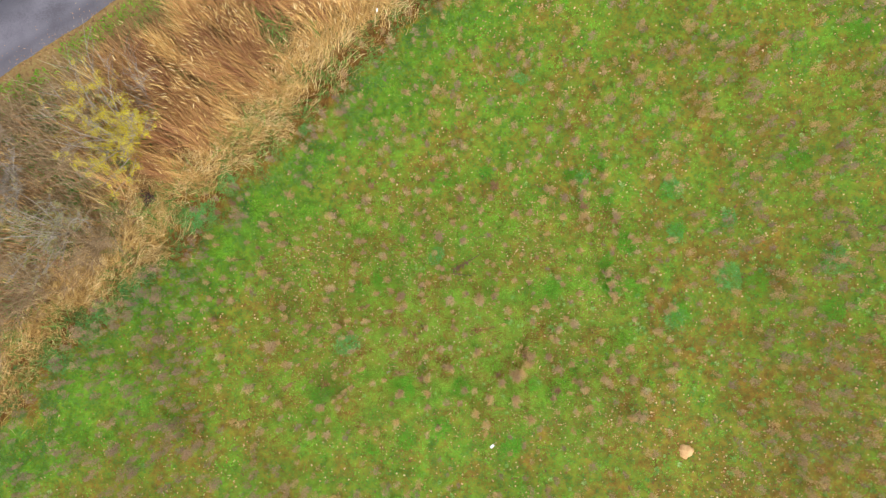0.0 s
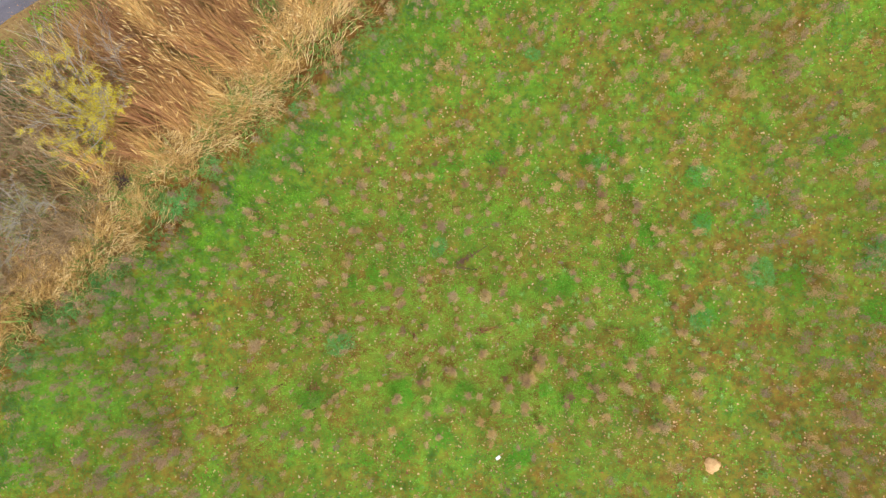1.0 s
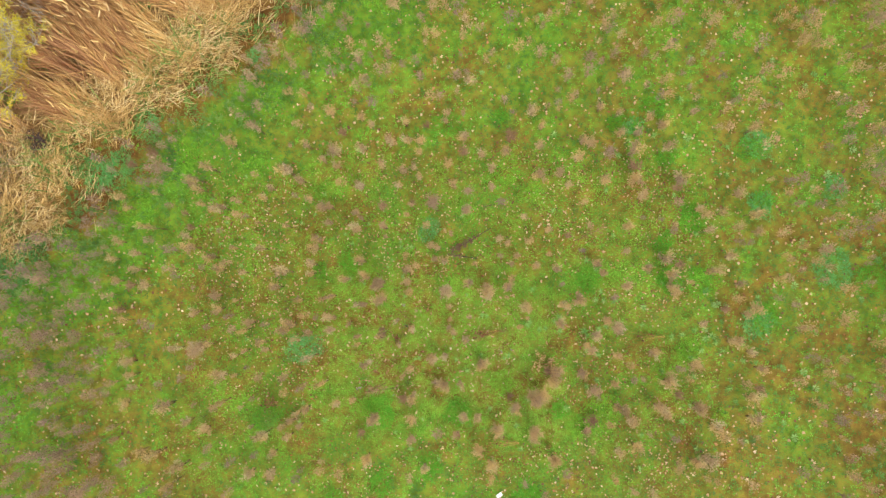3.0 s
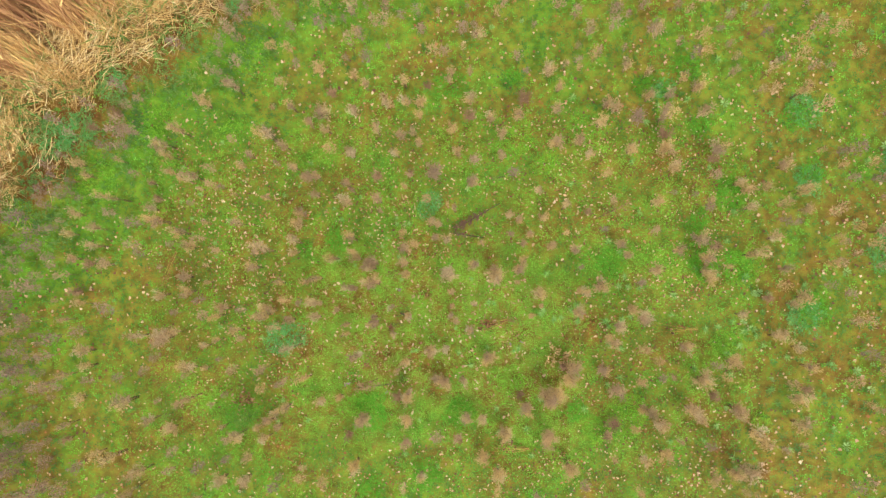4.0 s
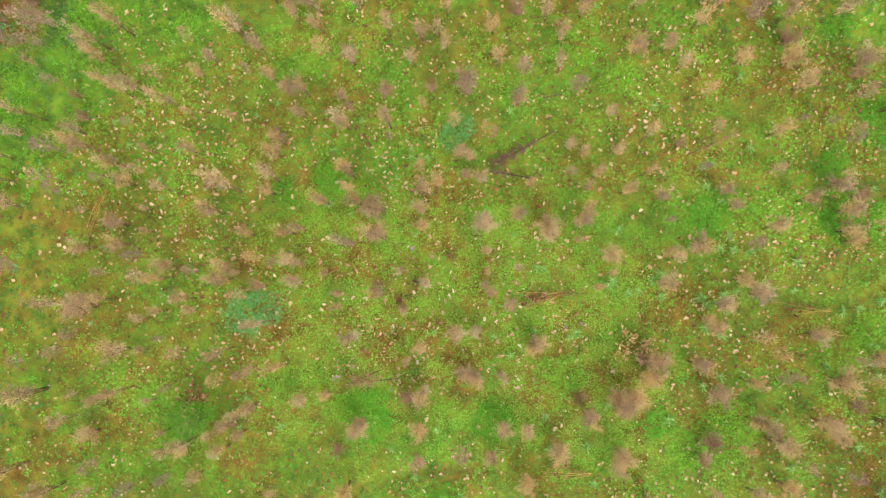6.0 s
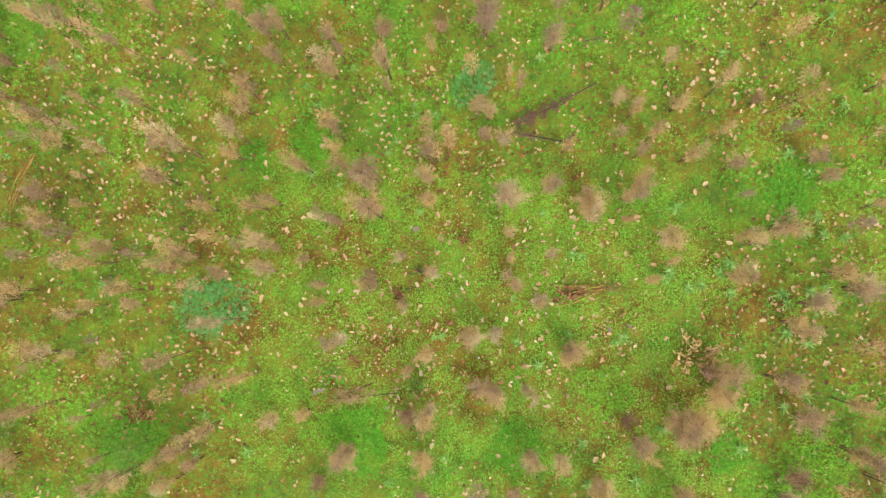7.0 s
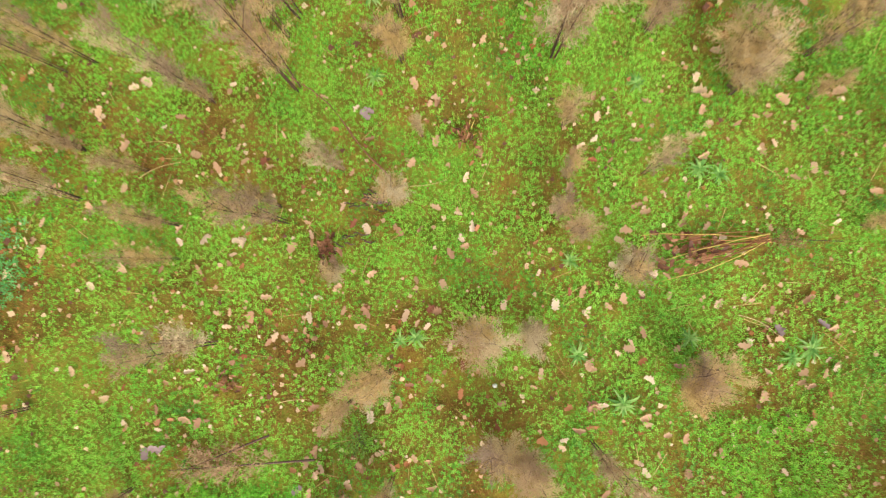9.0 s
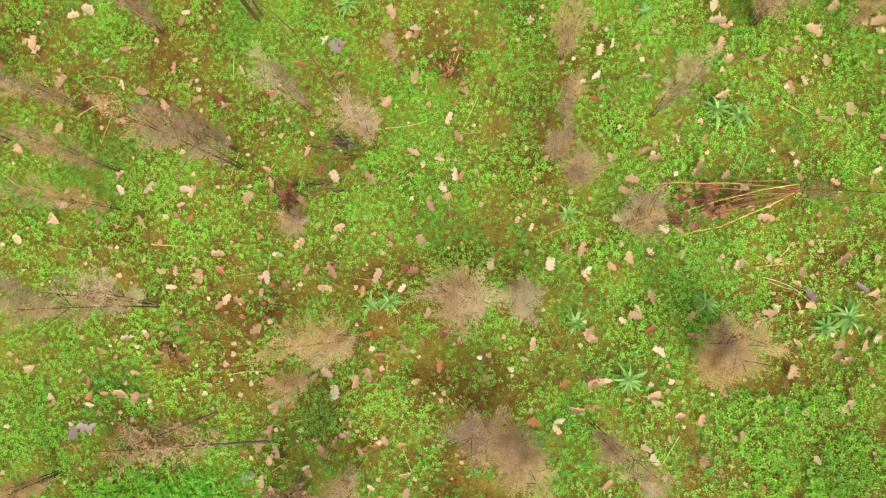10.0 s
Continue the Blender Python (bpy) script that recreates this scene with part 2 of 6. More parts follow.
def ground_material():
    m = bpy.data.materials.new("mossy_meadow_soil")
    m.use_nodes = True
    nt = m.node_tree
    p = nt.nodes["Principled BSDF"]
    geo = nt.nodes.new("ShaderNodeNewGeometry")

    def noise_tex(scale, detail, rough=0.6):
        n = nt.nodes.new("ShaderNodeTexNoise")
        n.inputs["Scale"].default_value, n.inputs["Detail"].default_value, n.inputs["Roughness"].default_value = scale, detail, rough
        nt.links.new(geo.outputs["Position"], n.inputs["Vector"])
        return n.outputs["Fac"]

    def math_node(op, a, b):
        n = nt.nodes.new("ShaderNodeMath")
        n.operation = op
        for i, v in enumerate((a, b)):
            if isinstance(v, (int, float)):
                n.inputs[i].default_value = v
            else:
                nt.links.new(v, n.inputs[i])
        return n.outputs[0]

    def attr(key):
        a = nt.nodes.new("ShaderNodeAttribute")
        a.attribute_name = key
        return a.outputs["Fac"]

    fine, mid, speck = noise_tex(38, 5, 0.7), noise_tex(7, 4), noise_tex(150, 3, 0.7)
    v = math_node("ADD", attr("lush"), math_node("MULTIPLY", math_node("SUBTRACT", fine, 0.5), 1.1))
    v = math_node("ADD", v, math_node("MULTIPLY", math_node("SUBTRACT", mid, 0.5), 0.7))
    v = math_node("ADD", v, math_node("MULTIPLY", math_node("SUBTRACT", speck, 0.5), 1.6))
    moss = ramp_node(nt, [(0.0, (0.16, 0.072, 0.02)), (0.25, (0.235, 0.13, 0.028)), (0.5, (0.25, 0.205, 0.032)), (0.72, (0.21, 0.265, 0.03)), (1.0, (0.135, 0.31, 0.024))])
    nt.links.new(v, moss.inputs[0])
    belt = ramp_node(nt, [(0.3, (0.14, 0.08, 0.04)), (0.5, (0.30, 0.19, 0.075)), (0.75, (0.26, 0.25, 0.08))])
    nt.links.new(mid, belt.inputs[0])
    mix = nt.nodes.new("ShaderNodeMix")
    mix.data_type = "RGBA"
    nt.links.new(attr("belt"), mix.inputs["Factor"])
    nt.links.new(belt.outputs[0], mix.inputs["B"])
    # coarse noise mottles the moss darker and lighter
    mottle = ramp_node(nt, [(0.32, (0.50, 0.53, 0.43)), (0.5, (0.88, 0.91, 0.86)), (0.68, (1.24, 1.20, 1.03))])
    nt.links.new(noise_tex(3.2, 5, 0.62), mottle.inputs[0])
    deep = nt.nodes.new("ShaderNodeMix")
    deep.data_type, deep.blend_type = "RGBA", "MULTIPLY"
    deep.inputs["Factor"].default_value = 1.0
    nt.links.new(moss.outputs[0], deep.inputs["A"])
    nt.links.new(mottle.outputs[0], deep.inputs["B"])
    nt.links.new(deep.outputs["Result"], mix.inputs["A"])
    nt.links.new(mix.outputs["Result"], p.inputs["Base Color"])
    p.inputs["Roughness"].default_value = 0.95
    p.inputs["Specular IOR Level"].default_value = 0.15
    b = nt.nodes.new("ShaderNodeBump")
    b.inputs["Strength"].default_value, b.inputs["Distance"].default_value = 0.8, 0.02
    nt.links.new(noise_tex(90, 4), b.inputs["Height"])
    nt.links.new(b.outputs[0], p.inputs["Normal"])
    return m


def surface(name, stops, scale, rough, bump=0.4, detail=6, far=1.3, edge_tone=None):
    """Mineral or wooden surface: two scales of noise over a ramp, with bump."""
    m = bpy.data.materials.new(name)
    m.use_nodes = True
    nt = m.node_tree
    p = nt.nodes["Principled BSDF"]
    geo = nt.nodes.new("ShaderNodeNewGeometry")
    ns = []
    for s in (scale, far):
        n = nt.nodes.new("ShaderNodeTexNoise")
        n.inputs["Scale"].default_value, n.inputs["Detail"].default_value = s, detail
        nt.links.new(geo.outputs["Position"], n.inputs["Vector"])
        ns.append(n)
    mx = nt.nodes.new("ShaderNodeMath")
    mx.operation = "MULTIPLY_ADD"
    nt.links.new(ns[0].outputs["Fac"], mx.inputs[0])
    mx.inputs[1].default_value = 0.5
    half = nt.nodes.new("ShaderNodeMath")
    half.operation = "MULTIPLY"
    half.inputs[1].default_value = 0.5
    nt.links.new(ns[1].outputs["Fac"], half.inputs[0])
    nt.links.new(half.outputs[0], mx.inputs[2])
    r = ramp_node(nt, stops)
    nt.links.new(mx.outputs[0], r.inputs[0])
    nt.links.new(r.outputs[0], p.inputs["Base Color"])
    if edge_tone:
        # a darker tone mixed in by the tint attribute, broken up by noise
        at = nt.nodes.new("ShaderNodeAttribute")
        at.attribute_name = "tint"
        dark_share = nt.nodes.new("ShaderNodeMath")
        dark_share.operation = "MULTIPLY"
        nt.links.new(at.outputs["Fac"], dark_share.inputs[0])
        nt.links.new(ns[1].outputs["Fac"], dark_share.inputs[1])
        mix = nt.nodes.new("ShaderNodeMix")
        mix.data_type = "RGBA"
        nt.links.new(dark_share.outputs[0], mix.inputs["Factor"])
        nt.links.new(r.outputs[0], mix.inputs["A"])
        mix.inputs["B"].default_value = (*edge_tone, 1)
        nt.links.new(mix.outputs["Result"], p.inputs["Base Color"])
    p.inputs["Roughness"].default_value = rough
    b = nt.nodes.new("ShaderNodeBump")
    b.inputs["Strength"].default_value, b.inputs["Distance"].default_value = bump, 0.01
    nt.links.new(ns[0].outputs["Fac"], b.inputs["Height"])
    nt.links.new(b.outputs[0], p.inputs["Normal"])
    return m


ASPHALT = surface("worn_asphalt", [(0.36, (0.085, 0.08, 0.098)), (0.48, (0.145, 0.138, 0.168)), (0.62, (0.19, 0.18, 0.218))], 30, 0.8, far=0.9, edge_tone=(0.03, 0.026, 0.034))
SAND = surface("pale_sand", [(0.35, (0.42, 0.22, 0.08)), (0.5, (0.56, 0.34, 0.14)), (0.65, (0.66, 0.44, 0.21))], 25, 0.7, far=6)
PAPER = surface("weathered_paper", [(0.3, (0.72, 0.74, 0.75)), (0.6, (0.86, 0.87, 0.87))], 20, 0.6, bump=0.1)
PEBBLE = surface("pale_pebble", [(0.3, (0.62, 0.60, 0.55)), (0.6, (0.80, 0.78, 0.73))], 60, 0.7, bump=0.2)

# ---- places on the plan, in metres ----
WEEDS_A = [
    (-10.55, -2.15, 0.76, 0.16), (-10.62, -0.08, 0.68, 0.22), (-10.55, 1.65, 0.66, 0.24), (-10.24, -4.58, 0.86, 0.15), (-10.08, -4, 0.53, 0.29), (-10.38, -3.45, 0.8, 0.18), (-9.86, -3.21, 0.72, 0.22), (-9.96, -2.87, 0.76, 0.29),
    (-10.14, -1.76, 0.74, 0.16), (-9.64, -0.78, 0.66, 0.29), (-10.49, -0.67, 0.53, 0.24), (-9.85, -0.34, 0.91, 0.22), (-9.91, 0.07, 0.82, 0.22), (-10.48, 0.4, 0.78, 0.22), (-10.27, 1.36, 0.66, 0.18), (-9.51, 1.76, 0.56, 0.13),
    (-9.48, -5.22, 0.75, 0.2), (-8.96, -5.21, 1.34, 0.24), (-8.8, -3.95, 1, 0.4), (-8.62, -2.43, 0.95, 0.22), (-8.6, 0.6, 0.68, 0.24), (-9.33, 0.8, 1.48, 0.21), (-8.42, -5.91, 1.28, 0.19), (-8.29, -5.52, 1.22, 0.26),
]
WEEDS_B = [
    (-7.77, -4.58, 0.56, 0.31), (-8.2, -4.36, 0.72, 0.24), (-8.02, -2.45, 0.95, 0.38), (-7.79, -2.32, 0.84, 0.24), (-8.17, -1.43, 0.85, 0.2), (-7.53, -1.33, 0.82, 0.24), (-7.62, -0.99, 0.75, 0.29), (-7.56, -0.29, 0.74, 0.24),
    (-7.77, 0.05, 0.9, 0.2), (-8.27, 0.31, 1.18, 0.28), (-7.76, 1.31, 0.98, 0.18), (-7.51, 1.39, 1.06, 0.2), (-8.14, 1.5, 0.82, 0.17), (-8.17, 1.88, 1.04, 0.2), (-8.43, 2.03, 0.82, 0.22), (-8.26, 2.16, 1.2, 0.17),
    (-7.88, 2.45, 1.48, 0.19), (-6.83, -3.98, 0.56, 0.11), (-7.23, -3.78, 1.32, 0.22), (-7.37, -3.15, 0.85, 0.29), (-7.03, -3.14, 0.5, 0.11), (-7.05, -2.61, 0.7, 0.16), (-6.76, -2.45, 0.8, 0.14), (-6.72, -1.86, 0.98, 0.18),
]
WEEDS_C = [
    (-6.63, -1.7, 0.98, 0.21), (-7.07, -1.1, 0.62, 0.13), (-7.21, -0.7, 0.45, 0.1), (-6.89, -0.35, 0.84, 0.15), (-7.22, 0.31, 0.7, 0.12), (-7.46, 1.15, 0.46, 0.1), (-7.44, 3.2, 0.88, 0.31), (-6.64, 3.55, 1.18, 0.22),
    (-6.88, 3.7, 0.8, 0.18), (-6.45, -5.64, 0.71, 0.31), (-5.88, -5.6, 0.73, 0.29), (-5.86, -5.11, 0.62, 0.2), (-6.13, -4.68, 0.69, 0.24), (-6.04, -4.56, 1.28, 0.22), (-6.5, -4.45, 0.58, 0.1), (-5.61, -4.39, 0.74, 0.17),
    (-5.53, -2.99, 1.18, 0.18), (-6.21, -2.41, 0.62, 0.19), (-6.24, -2.2, 1.06, 0.18), (-5.64, -1.81, 1.06, 0.24), (-5.52, -1.67, 1.16, 0.21), (-5.92, -0.7, 1.04, 0.24), (-5.63, -0.29, 1.4, 0.29), (-6.37, 0.32, 0.92, 0.18),
]
WEEDS_D = [
    (-5.73, 0.95, 0.84, 0.13), (-6.48, 1.74, 0.57, 0.2), (-6.26, 1.99, 0.62, 0.16), (-5.72, 2.41, 1.48, 0.28), (-5.44, -4.64, 0.79, 0.22), (-5.18, -4.37, 0.63, 0.16), (-5.39, -4.25, 0.7, 0.19), (-5.25, -4.05, 0.81, 0.19),
    (-5.01, -3.9, 0.77, 0.21), (-4.55, -3.2, 1.46, 0.14), (-4.83, -2.48, 1.34, 0.18), (-5.03, -1.9, 0.84, 0.18), (-5.47, -1.71, 0.6, 0.13), (-5.31, -1.04, 0.88, 0.17), (-4.62, -0.96, 0.98, 0.15), (-5, -0.3, 0.92, 0.18),
    (-4.96, -0.08, 1.2, 0.21), (-4.97, 0.36, 0.88, 0.24), (-4.89, 0.58, 0.76, 0.25), (-4.58, 1.09, 0.76, 0.19), (-4.8, 1.46, 0.68, 0.27), (-4.56, 1.47, 0.81, 0.22), (-5.17, 1.73, 0.7, 0.2), (-5.38, 2.2, 0.74, 0.22),
]
WEEDS_E = [
    (-4.83, 2.75, 0.91, 0.2), (-5.27, 3.15, 0.76, 0.22), (-4.69, 4.12, 0.57, 0.29), (-4.22, -3.77, 0.57, 0.19), (-3.81, -3.64, 0.45, 0.11), (-3.79, -3.62, 0.72, 0.14), (-3.68, -2.15, 0.78, 0.12), (-3.71, -1.93, 0.9, 0.11),
    (-4.4, -1.82, 1.08, 0.17), (-3.96, -1.59, 0.6, 0.12), (-4.41, -1.49, 0.45, 0.11), (-4.42, -1.49, 1.28, 0.21), (-3.57, -1.1, 0.45, 0.08), (-3.59, -1.09, 1.18, 0.17), (-4.41, -0.89, 1.04, 0.15), (-4.03, -0.42, 1.34, 0.15),
    (-3.5, -0.39, 1.4, 0.2), (-3.63, 0.06, 1.26, 0.26), (-3.8, 0.92, 0.96, 0.27), (-3.73, 1.21, 0.58, 0.13), (-3.86, 1.32, 0.79, 0.2), (-3.79, 2.08, 0.76, 0.27), (-4.39, 2.64, 0.82, 0.2), (-4.5, 3, 0.86, 0.31),
]
WEEDS_F = [
    (-3.8, 3.08, 0.77, 0.24), (-3.55, 3.73, 0.71, 0.2), (-3.86, 3.96, 0.76, 0.2), (-3.32, -5.08, 0.91, 0.29), (-3.3, -4.17, 0.58, 0.17), (-3.16, -4.06, 0.79, 0.25), (-3.37, -2.66, 1.04, 0.2), (-2.64, -2.13, 0.25, 0.13),
    (-3, -1.85, 1.24, 0.18), (-3.05, -1.75, 0.7, 0.11), (-2.66, -1.48, 0.84, 0.12), (-3.03, -0.96, 1.48, 0.26), (-3.13, -0.61, 1.4, 0.17), (-3.07, -0.47, 1.48, 0.23), (-3.03, 0.73, 0.76, 0.12), (-3.06, 0.97, 1.14, 0.21),
    (-2.51, 1.33, 0.6, 0.13), (-2.75, 2.12, 0.63, 0.2), (-2.6, 2.53, 0.95, 0.2), (-3.19, 2.63, 0.76, 0.22), (-3, 3.3, 0.72, 0.29), (-2.54, 3.35, 0.82, 0.22), (-2.62, 3.82, 0.79, 0.2), (-1.81, -5.28, 0.68, 0.2),
]
WEEDS_G = [
    (-2.23, -4.06, 0.75, 0.25), (-2.19, -3.51, 0.8, 0.22), (-2.15, -3.38, 0.95, 0.11), (-1.51, -3.13, 0.54, 0.22), (-2.46, -2.94, 0.65, 0.12), (-2.23, -2.73, 1.32, 0.18), (-1.67, -2.5, 0.8, 0.23), (-2.26, -1.65, 0.98, 0.15),
    (-2.17, -1.22, 0.54, 0.07), (-2.35, -0.73, 0.63, 0.19), (-2.39, -0.43, 1.12, 0.19), (-2.39, -0.17, 1.18, 0.21), (-2.18, -0.07, 1.44, 0.16), (-1.69, 0.18, 0.67, 0.17), (-1.68, 0.47, 0.71, 0.2), (-1.84, 0.49, 0.7, 0.19),
    (-1.81, 1.63, 0.88, 0.38), (-2.17, 2.37, 0.89, 0.17), (-2.32, 2.6, 0.89, 0.17), (-2.23, 3.04, 0.75, 0.2), (-2.19, 3.36, 0.66, 0.27), (-1.53, 3.91, 0.71, 0.18), (-0.83, -3.95, 0.64, 0.22), (-1.36, -3.17, 0.72, 0.21),
]
WEEDS_H = [
    (-0.95, -3.04, 0.98, 0.14), (-1.36, -2.4, 0.4, 0.17), (-0.85, -1.96, 0.5, 0.2), (-1.17, -1.75, 0.5, 0.15), (-1.25, -1.64, 0.54, 0.12), (-1.24, -1.41, 0.64, 0.11), (-0.76, -1.35, 0.78, 0.12), (-1.28, -1.08, 0.68, 0.12),
    (-1.38, -0.62, 1.48, 0.28), (-0.8, -0.42, 0.76, 0.2), (-0.66, 0.09, 0.88, 0.13), (-1.42, 0.15, 0.66, 0.22), (-1.3, 0.8, 0.86, 0.13), (-1.44, 0.86, 0.98, 0.09), (-0.9, 1.49, 0.72, 0.29), (-1.29, 2.17, 0.8, 0.22),
    (-1.41, 2.74, 0.74, 0.22), (-0.52, 3, 0.86, 0.24), (-1.05, 3.45, 0.68, 0.27), (-1.49, 4.14, 0.54, 0.2), (-1.09, 4.15, 0.51, 0.16), (-0.08, -5.12, 0.73, 0.31), (-0.42, -4.77, 0.67, 0.29), (0.1, -4.25, 0.66, 0.27),
]
WEEDS_I = [
    (-0.44, -3.92, 0.82, 0.17), (-0.42, -2.66, 0.5, 0.18), (-0.33, -2.55, 0.45, 0.25), (0.22, -0.79, 0.45, 0.1), (-0.25, -0.78, 0.71, 0.22), (-0.27, -0.75, 0.45, 0.11), (-0.29, -0.61, 0.64, 0.3), (0.2, -0.5, 1.04, 0.21),
    (0.33, -0.32, 0.92, 0.15), (0.32, 0.09, 0.64, 0.15), (0.45, 0.31, 0.84, 0.16), (0.2, 0.63, 0.72, 0.19), (-0.02, 0.77, 0.71, 0.22), (-0.25, 2.09, 0.82, 0.2), (-0.28, 2.61, 0.94, 0.22), (0.09, 3.08, 0.85, 0.27),
    (1.01, -4.4, 0.72, 0.2), (1.06, -4.19, 0.95, 0.27), (0.51, -3.65, 0.86, 0.25), (1.08, -3.53, 0.68, 0.25), (0.98, -3.34, 0.69, 0.31), (1.21, -3.29, 0.77, 0.31), (1.49, -2.94, 0.52, 0.28), (0.57, -1.57, 0.5, 0.12),
]
WEEDS_J = [
    (0.77, -1.34, 0.84, 0.1), (0.75, -1.02, 0.83, 0.23), (0.93, 0.07, 0.84, 0.18), (1.24, 0.37, 0.92, 0.12), (0.76, 0.75, 0.76, 0.19), (1.23, 0.97, 1.12, 0.18), (0.63, 1.34, 0.64, 0.19), (1.01, 2.48, 0.72, 0.27),
    (0.98, 3.28, 0.66, 0.24), (1.02, 3.8, 0.72, 0.24), (0.78, 4.2, 0.64, 0.27), (1.51, -4.89, 0.79, 0.29), (2.16, -2.68, 0.9, 0.27), (1.52, -2.68, 0.64, 0.27), (2.43, -2.07, 0.64, 0.23), (2.31, -1.96, 0.64, 0.22),
    (1.61, -1.42, 0.81, 0.21), (1.8, -1, 0.75, 0.19), (1.66, -0.94, 0.8, 0.15), (2.11, -0.76, 1, 0.27), (1.51, 0, 0.74, 0.19), (1.77, 2.22, 0.79, 0.22), (1.51, 2.55, 0.61, 0.24), (1.99, 2.97, 0.79, 0.27),
]
WEEDS_K = [
    (2.33, 3.37, 0.65, 0.29), (2.11, 3.41, 0.67, 0.24), (3.13, -4.62, 0.8, 0.22), (3.42, -3.81, 0.95, 0.27), (3.29, -3.58, 0.76, 0.24), (3.12, -3.5, 0.81, 0.22), (2.54, -3.14, 0.62, 0.33), (2.98, -2.89, 0.87, 0.2),
    (2.54, -1.71, 0.82, 0.25), (3.09, -1.48, 0.71, 0.31), (2.82, -1.28, 0.76, 0.24), (3.28, -0.41, 0.77, 0.27), (2.72, -0.06, 0.45, 0.19), (2.56, 0.17, 0.45, 0.23), (3.29, 1.16, 0.8, 0.22), (2.71, 2.37, 0.62, 0.27),
    (3.49, 2.4, 0.68, 0.33), (3.4, 3.13, 0.95, 0.36), (3.11, 3.63, 0.59, 0.27), (2.99, 4.13, 0.9, 0.15), (2.55, 4.31, 0.82, 0.22), (3.59, -4.48, 0.69, 0.29), (4.33, -3.61, 0.62, 0.24), (4.14, -3.45, 0.8, 0.33),
]
WEEDS_L = [
    (4.38, -2.8, 0.73, 0.38), (4, -2.08, 0.74, 0.27), (4.44, -0.38, 0.67, 0.27), (4.43, -0.06, 0.64, 0.33), (3.8, 0.08, 0.84, 0.2), (4.32, 0.37, 0.68, 0.29), (3.64, 1.95, 0.83, 0.27), (4.31, 3.27, 0.75, 0.27),
    (3.55, 3.64, 0.75, 0.24), (4.19, 3.89, 0.69, 0.29), (3.86, 4.05, 0.75, 0.2), (5.07, -4.81, 0.82, 0.27), (5.39, -4.71, 0.84, 0.38), (5.12, -3.38, 0.92, 0.31), (5.05, -2.39, 0.65, 0.31), (5.24, -1.31, 0.74, 0.2),
    (4.55, -0.56, 0.62, 0.22), (5.37, 0.04, 0.81, 0.2), (5.3, 1.08, 0.85, 0.2), (5.35, 1.52, 0.66, 0.29), (5.14, 1.68, 0.69, 0.24), (4.7, 2.44, 0.74, 0.33), (4.94, 4.2, 0.7, 0.18), (5.76, -4.12, 0.8, 0.24),
]
WEEDS_M = [
    (5.59, -3.92, 0.67, 0.33), (6.49, -3.65, 0.81, 0.31), (6.44, -3.14, 0.86, 0.33), (6.48, -1.98, 0.7, 0.24), (5.97, -1.75, 0.76, 0.22), (6.12, -1.74, 0.73, 0.24), (6.35, -1.02, 0.68, 0.22), (6.15, -0.24, 0.73, 0.2),
    (5.6, 0.05, 0.74, 0.24), (5.94, 0.45, 0.66, 0.27), (6.37, 1.54, 0.98, 0.18), (5.72, 1.59, 0.71, 0.2), (6.13, 2.1, 0.66, 0.31), (6.42, 3.76, 0.94, 0.26), (5.74, 4.2, 0.94, 0.18), (6.68, -2.39, 0.72, 0.24),
    (6.57, -0.86, 0.78, 0.29), (6.61, 1.13, 0.72, 0.2), (6.55, 1.51, 0.83, 0.24),
]
DARK_WEEDS_A = [
    (-10.34, -4.98, 0.46, 0.2), (-10.41, -1.48, 0.41, 0.27), (-10.12, -0.77, 0.45, 0.22), (-10.33, 2.57, 0.44, 0.24), (-9.75, 2.95, 0.41, 0.27), (-8.51, 0.86, 0.43, 0.2), (-8.72, 1.24, 0.38, 0.16), (-3.52, -4.5, 0.44, 0.22),
    (-4.36, 3.59, 0.37, 0.24), (-3.18, 1.58, 0.44, 0.27), (-2.18, -4.6, 0.45, 0.27), (-2.46, -3.56, 0.48, 0.22), (-2.38, 1.67, 0.44, 0.2), (-2.05, 3.83, 0.41, 0.2), (-0.98, -4.43, 0.49, 0.22), (-1.03, 3.1, 0.43, 0.27),
    (0.38, -3.37, 0.38, 0.2), (0.19, 3.55, 0.46, 0.33), (1.36, -2.68, 0.44, 0.21), (2.36, -4.17, 0.45, 0.24), (1.8, 0.9, 0.41, 0.16), (2.53, -3.92, 0.35, 0.29), (3.51, 2.81, 0.37, 0.31), (4.7, -3.15, 0.48, 0.24),
]
DARK_WEEDS_B = [
    (4.69, 0.21, 0.47, 0.22), (4.6, 2.24, 0.41, 0.22), (5.85, -0.9, 0.39, 0.2), (6.69, -2.91, 0.47, 0.22),
]
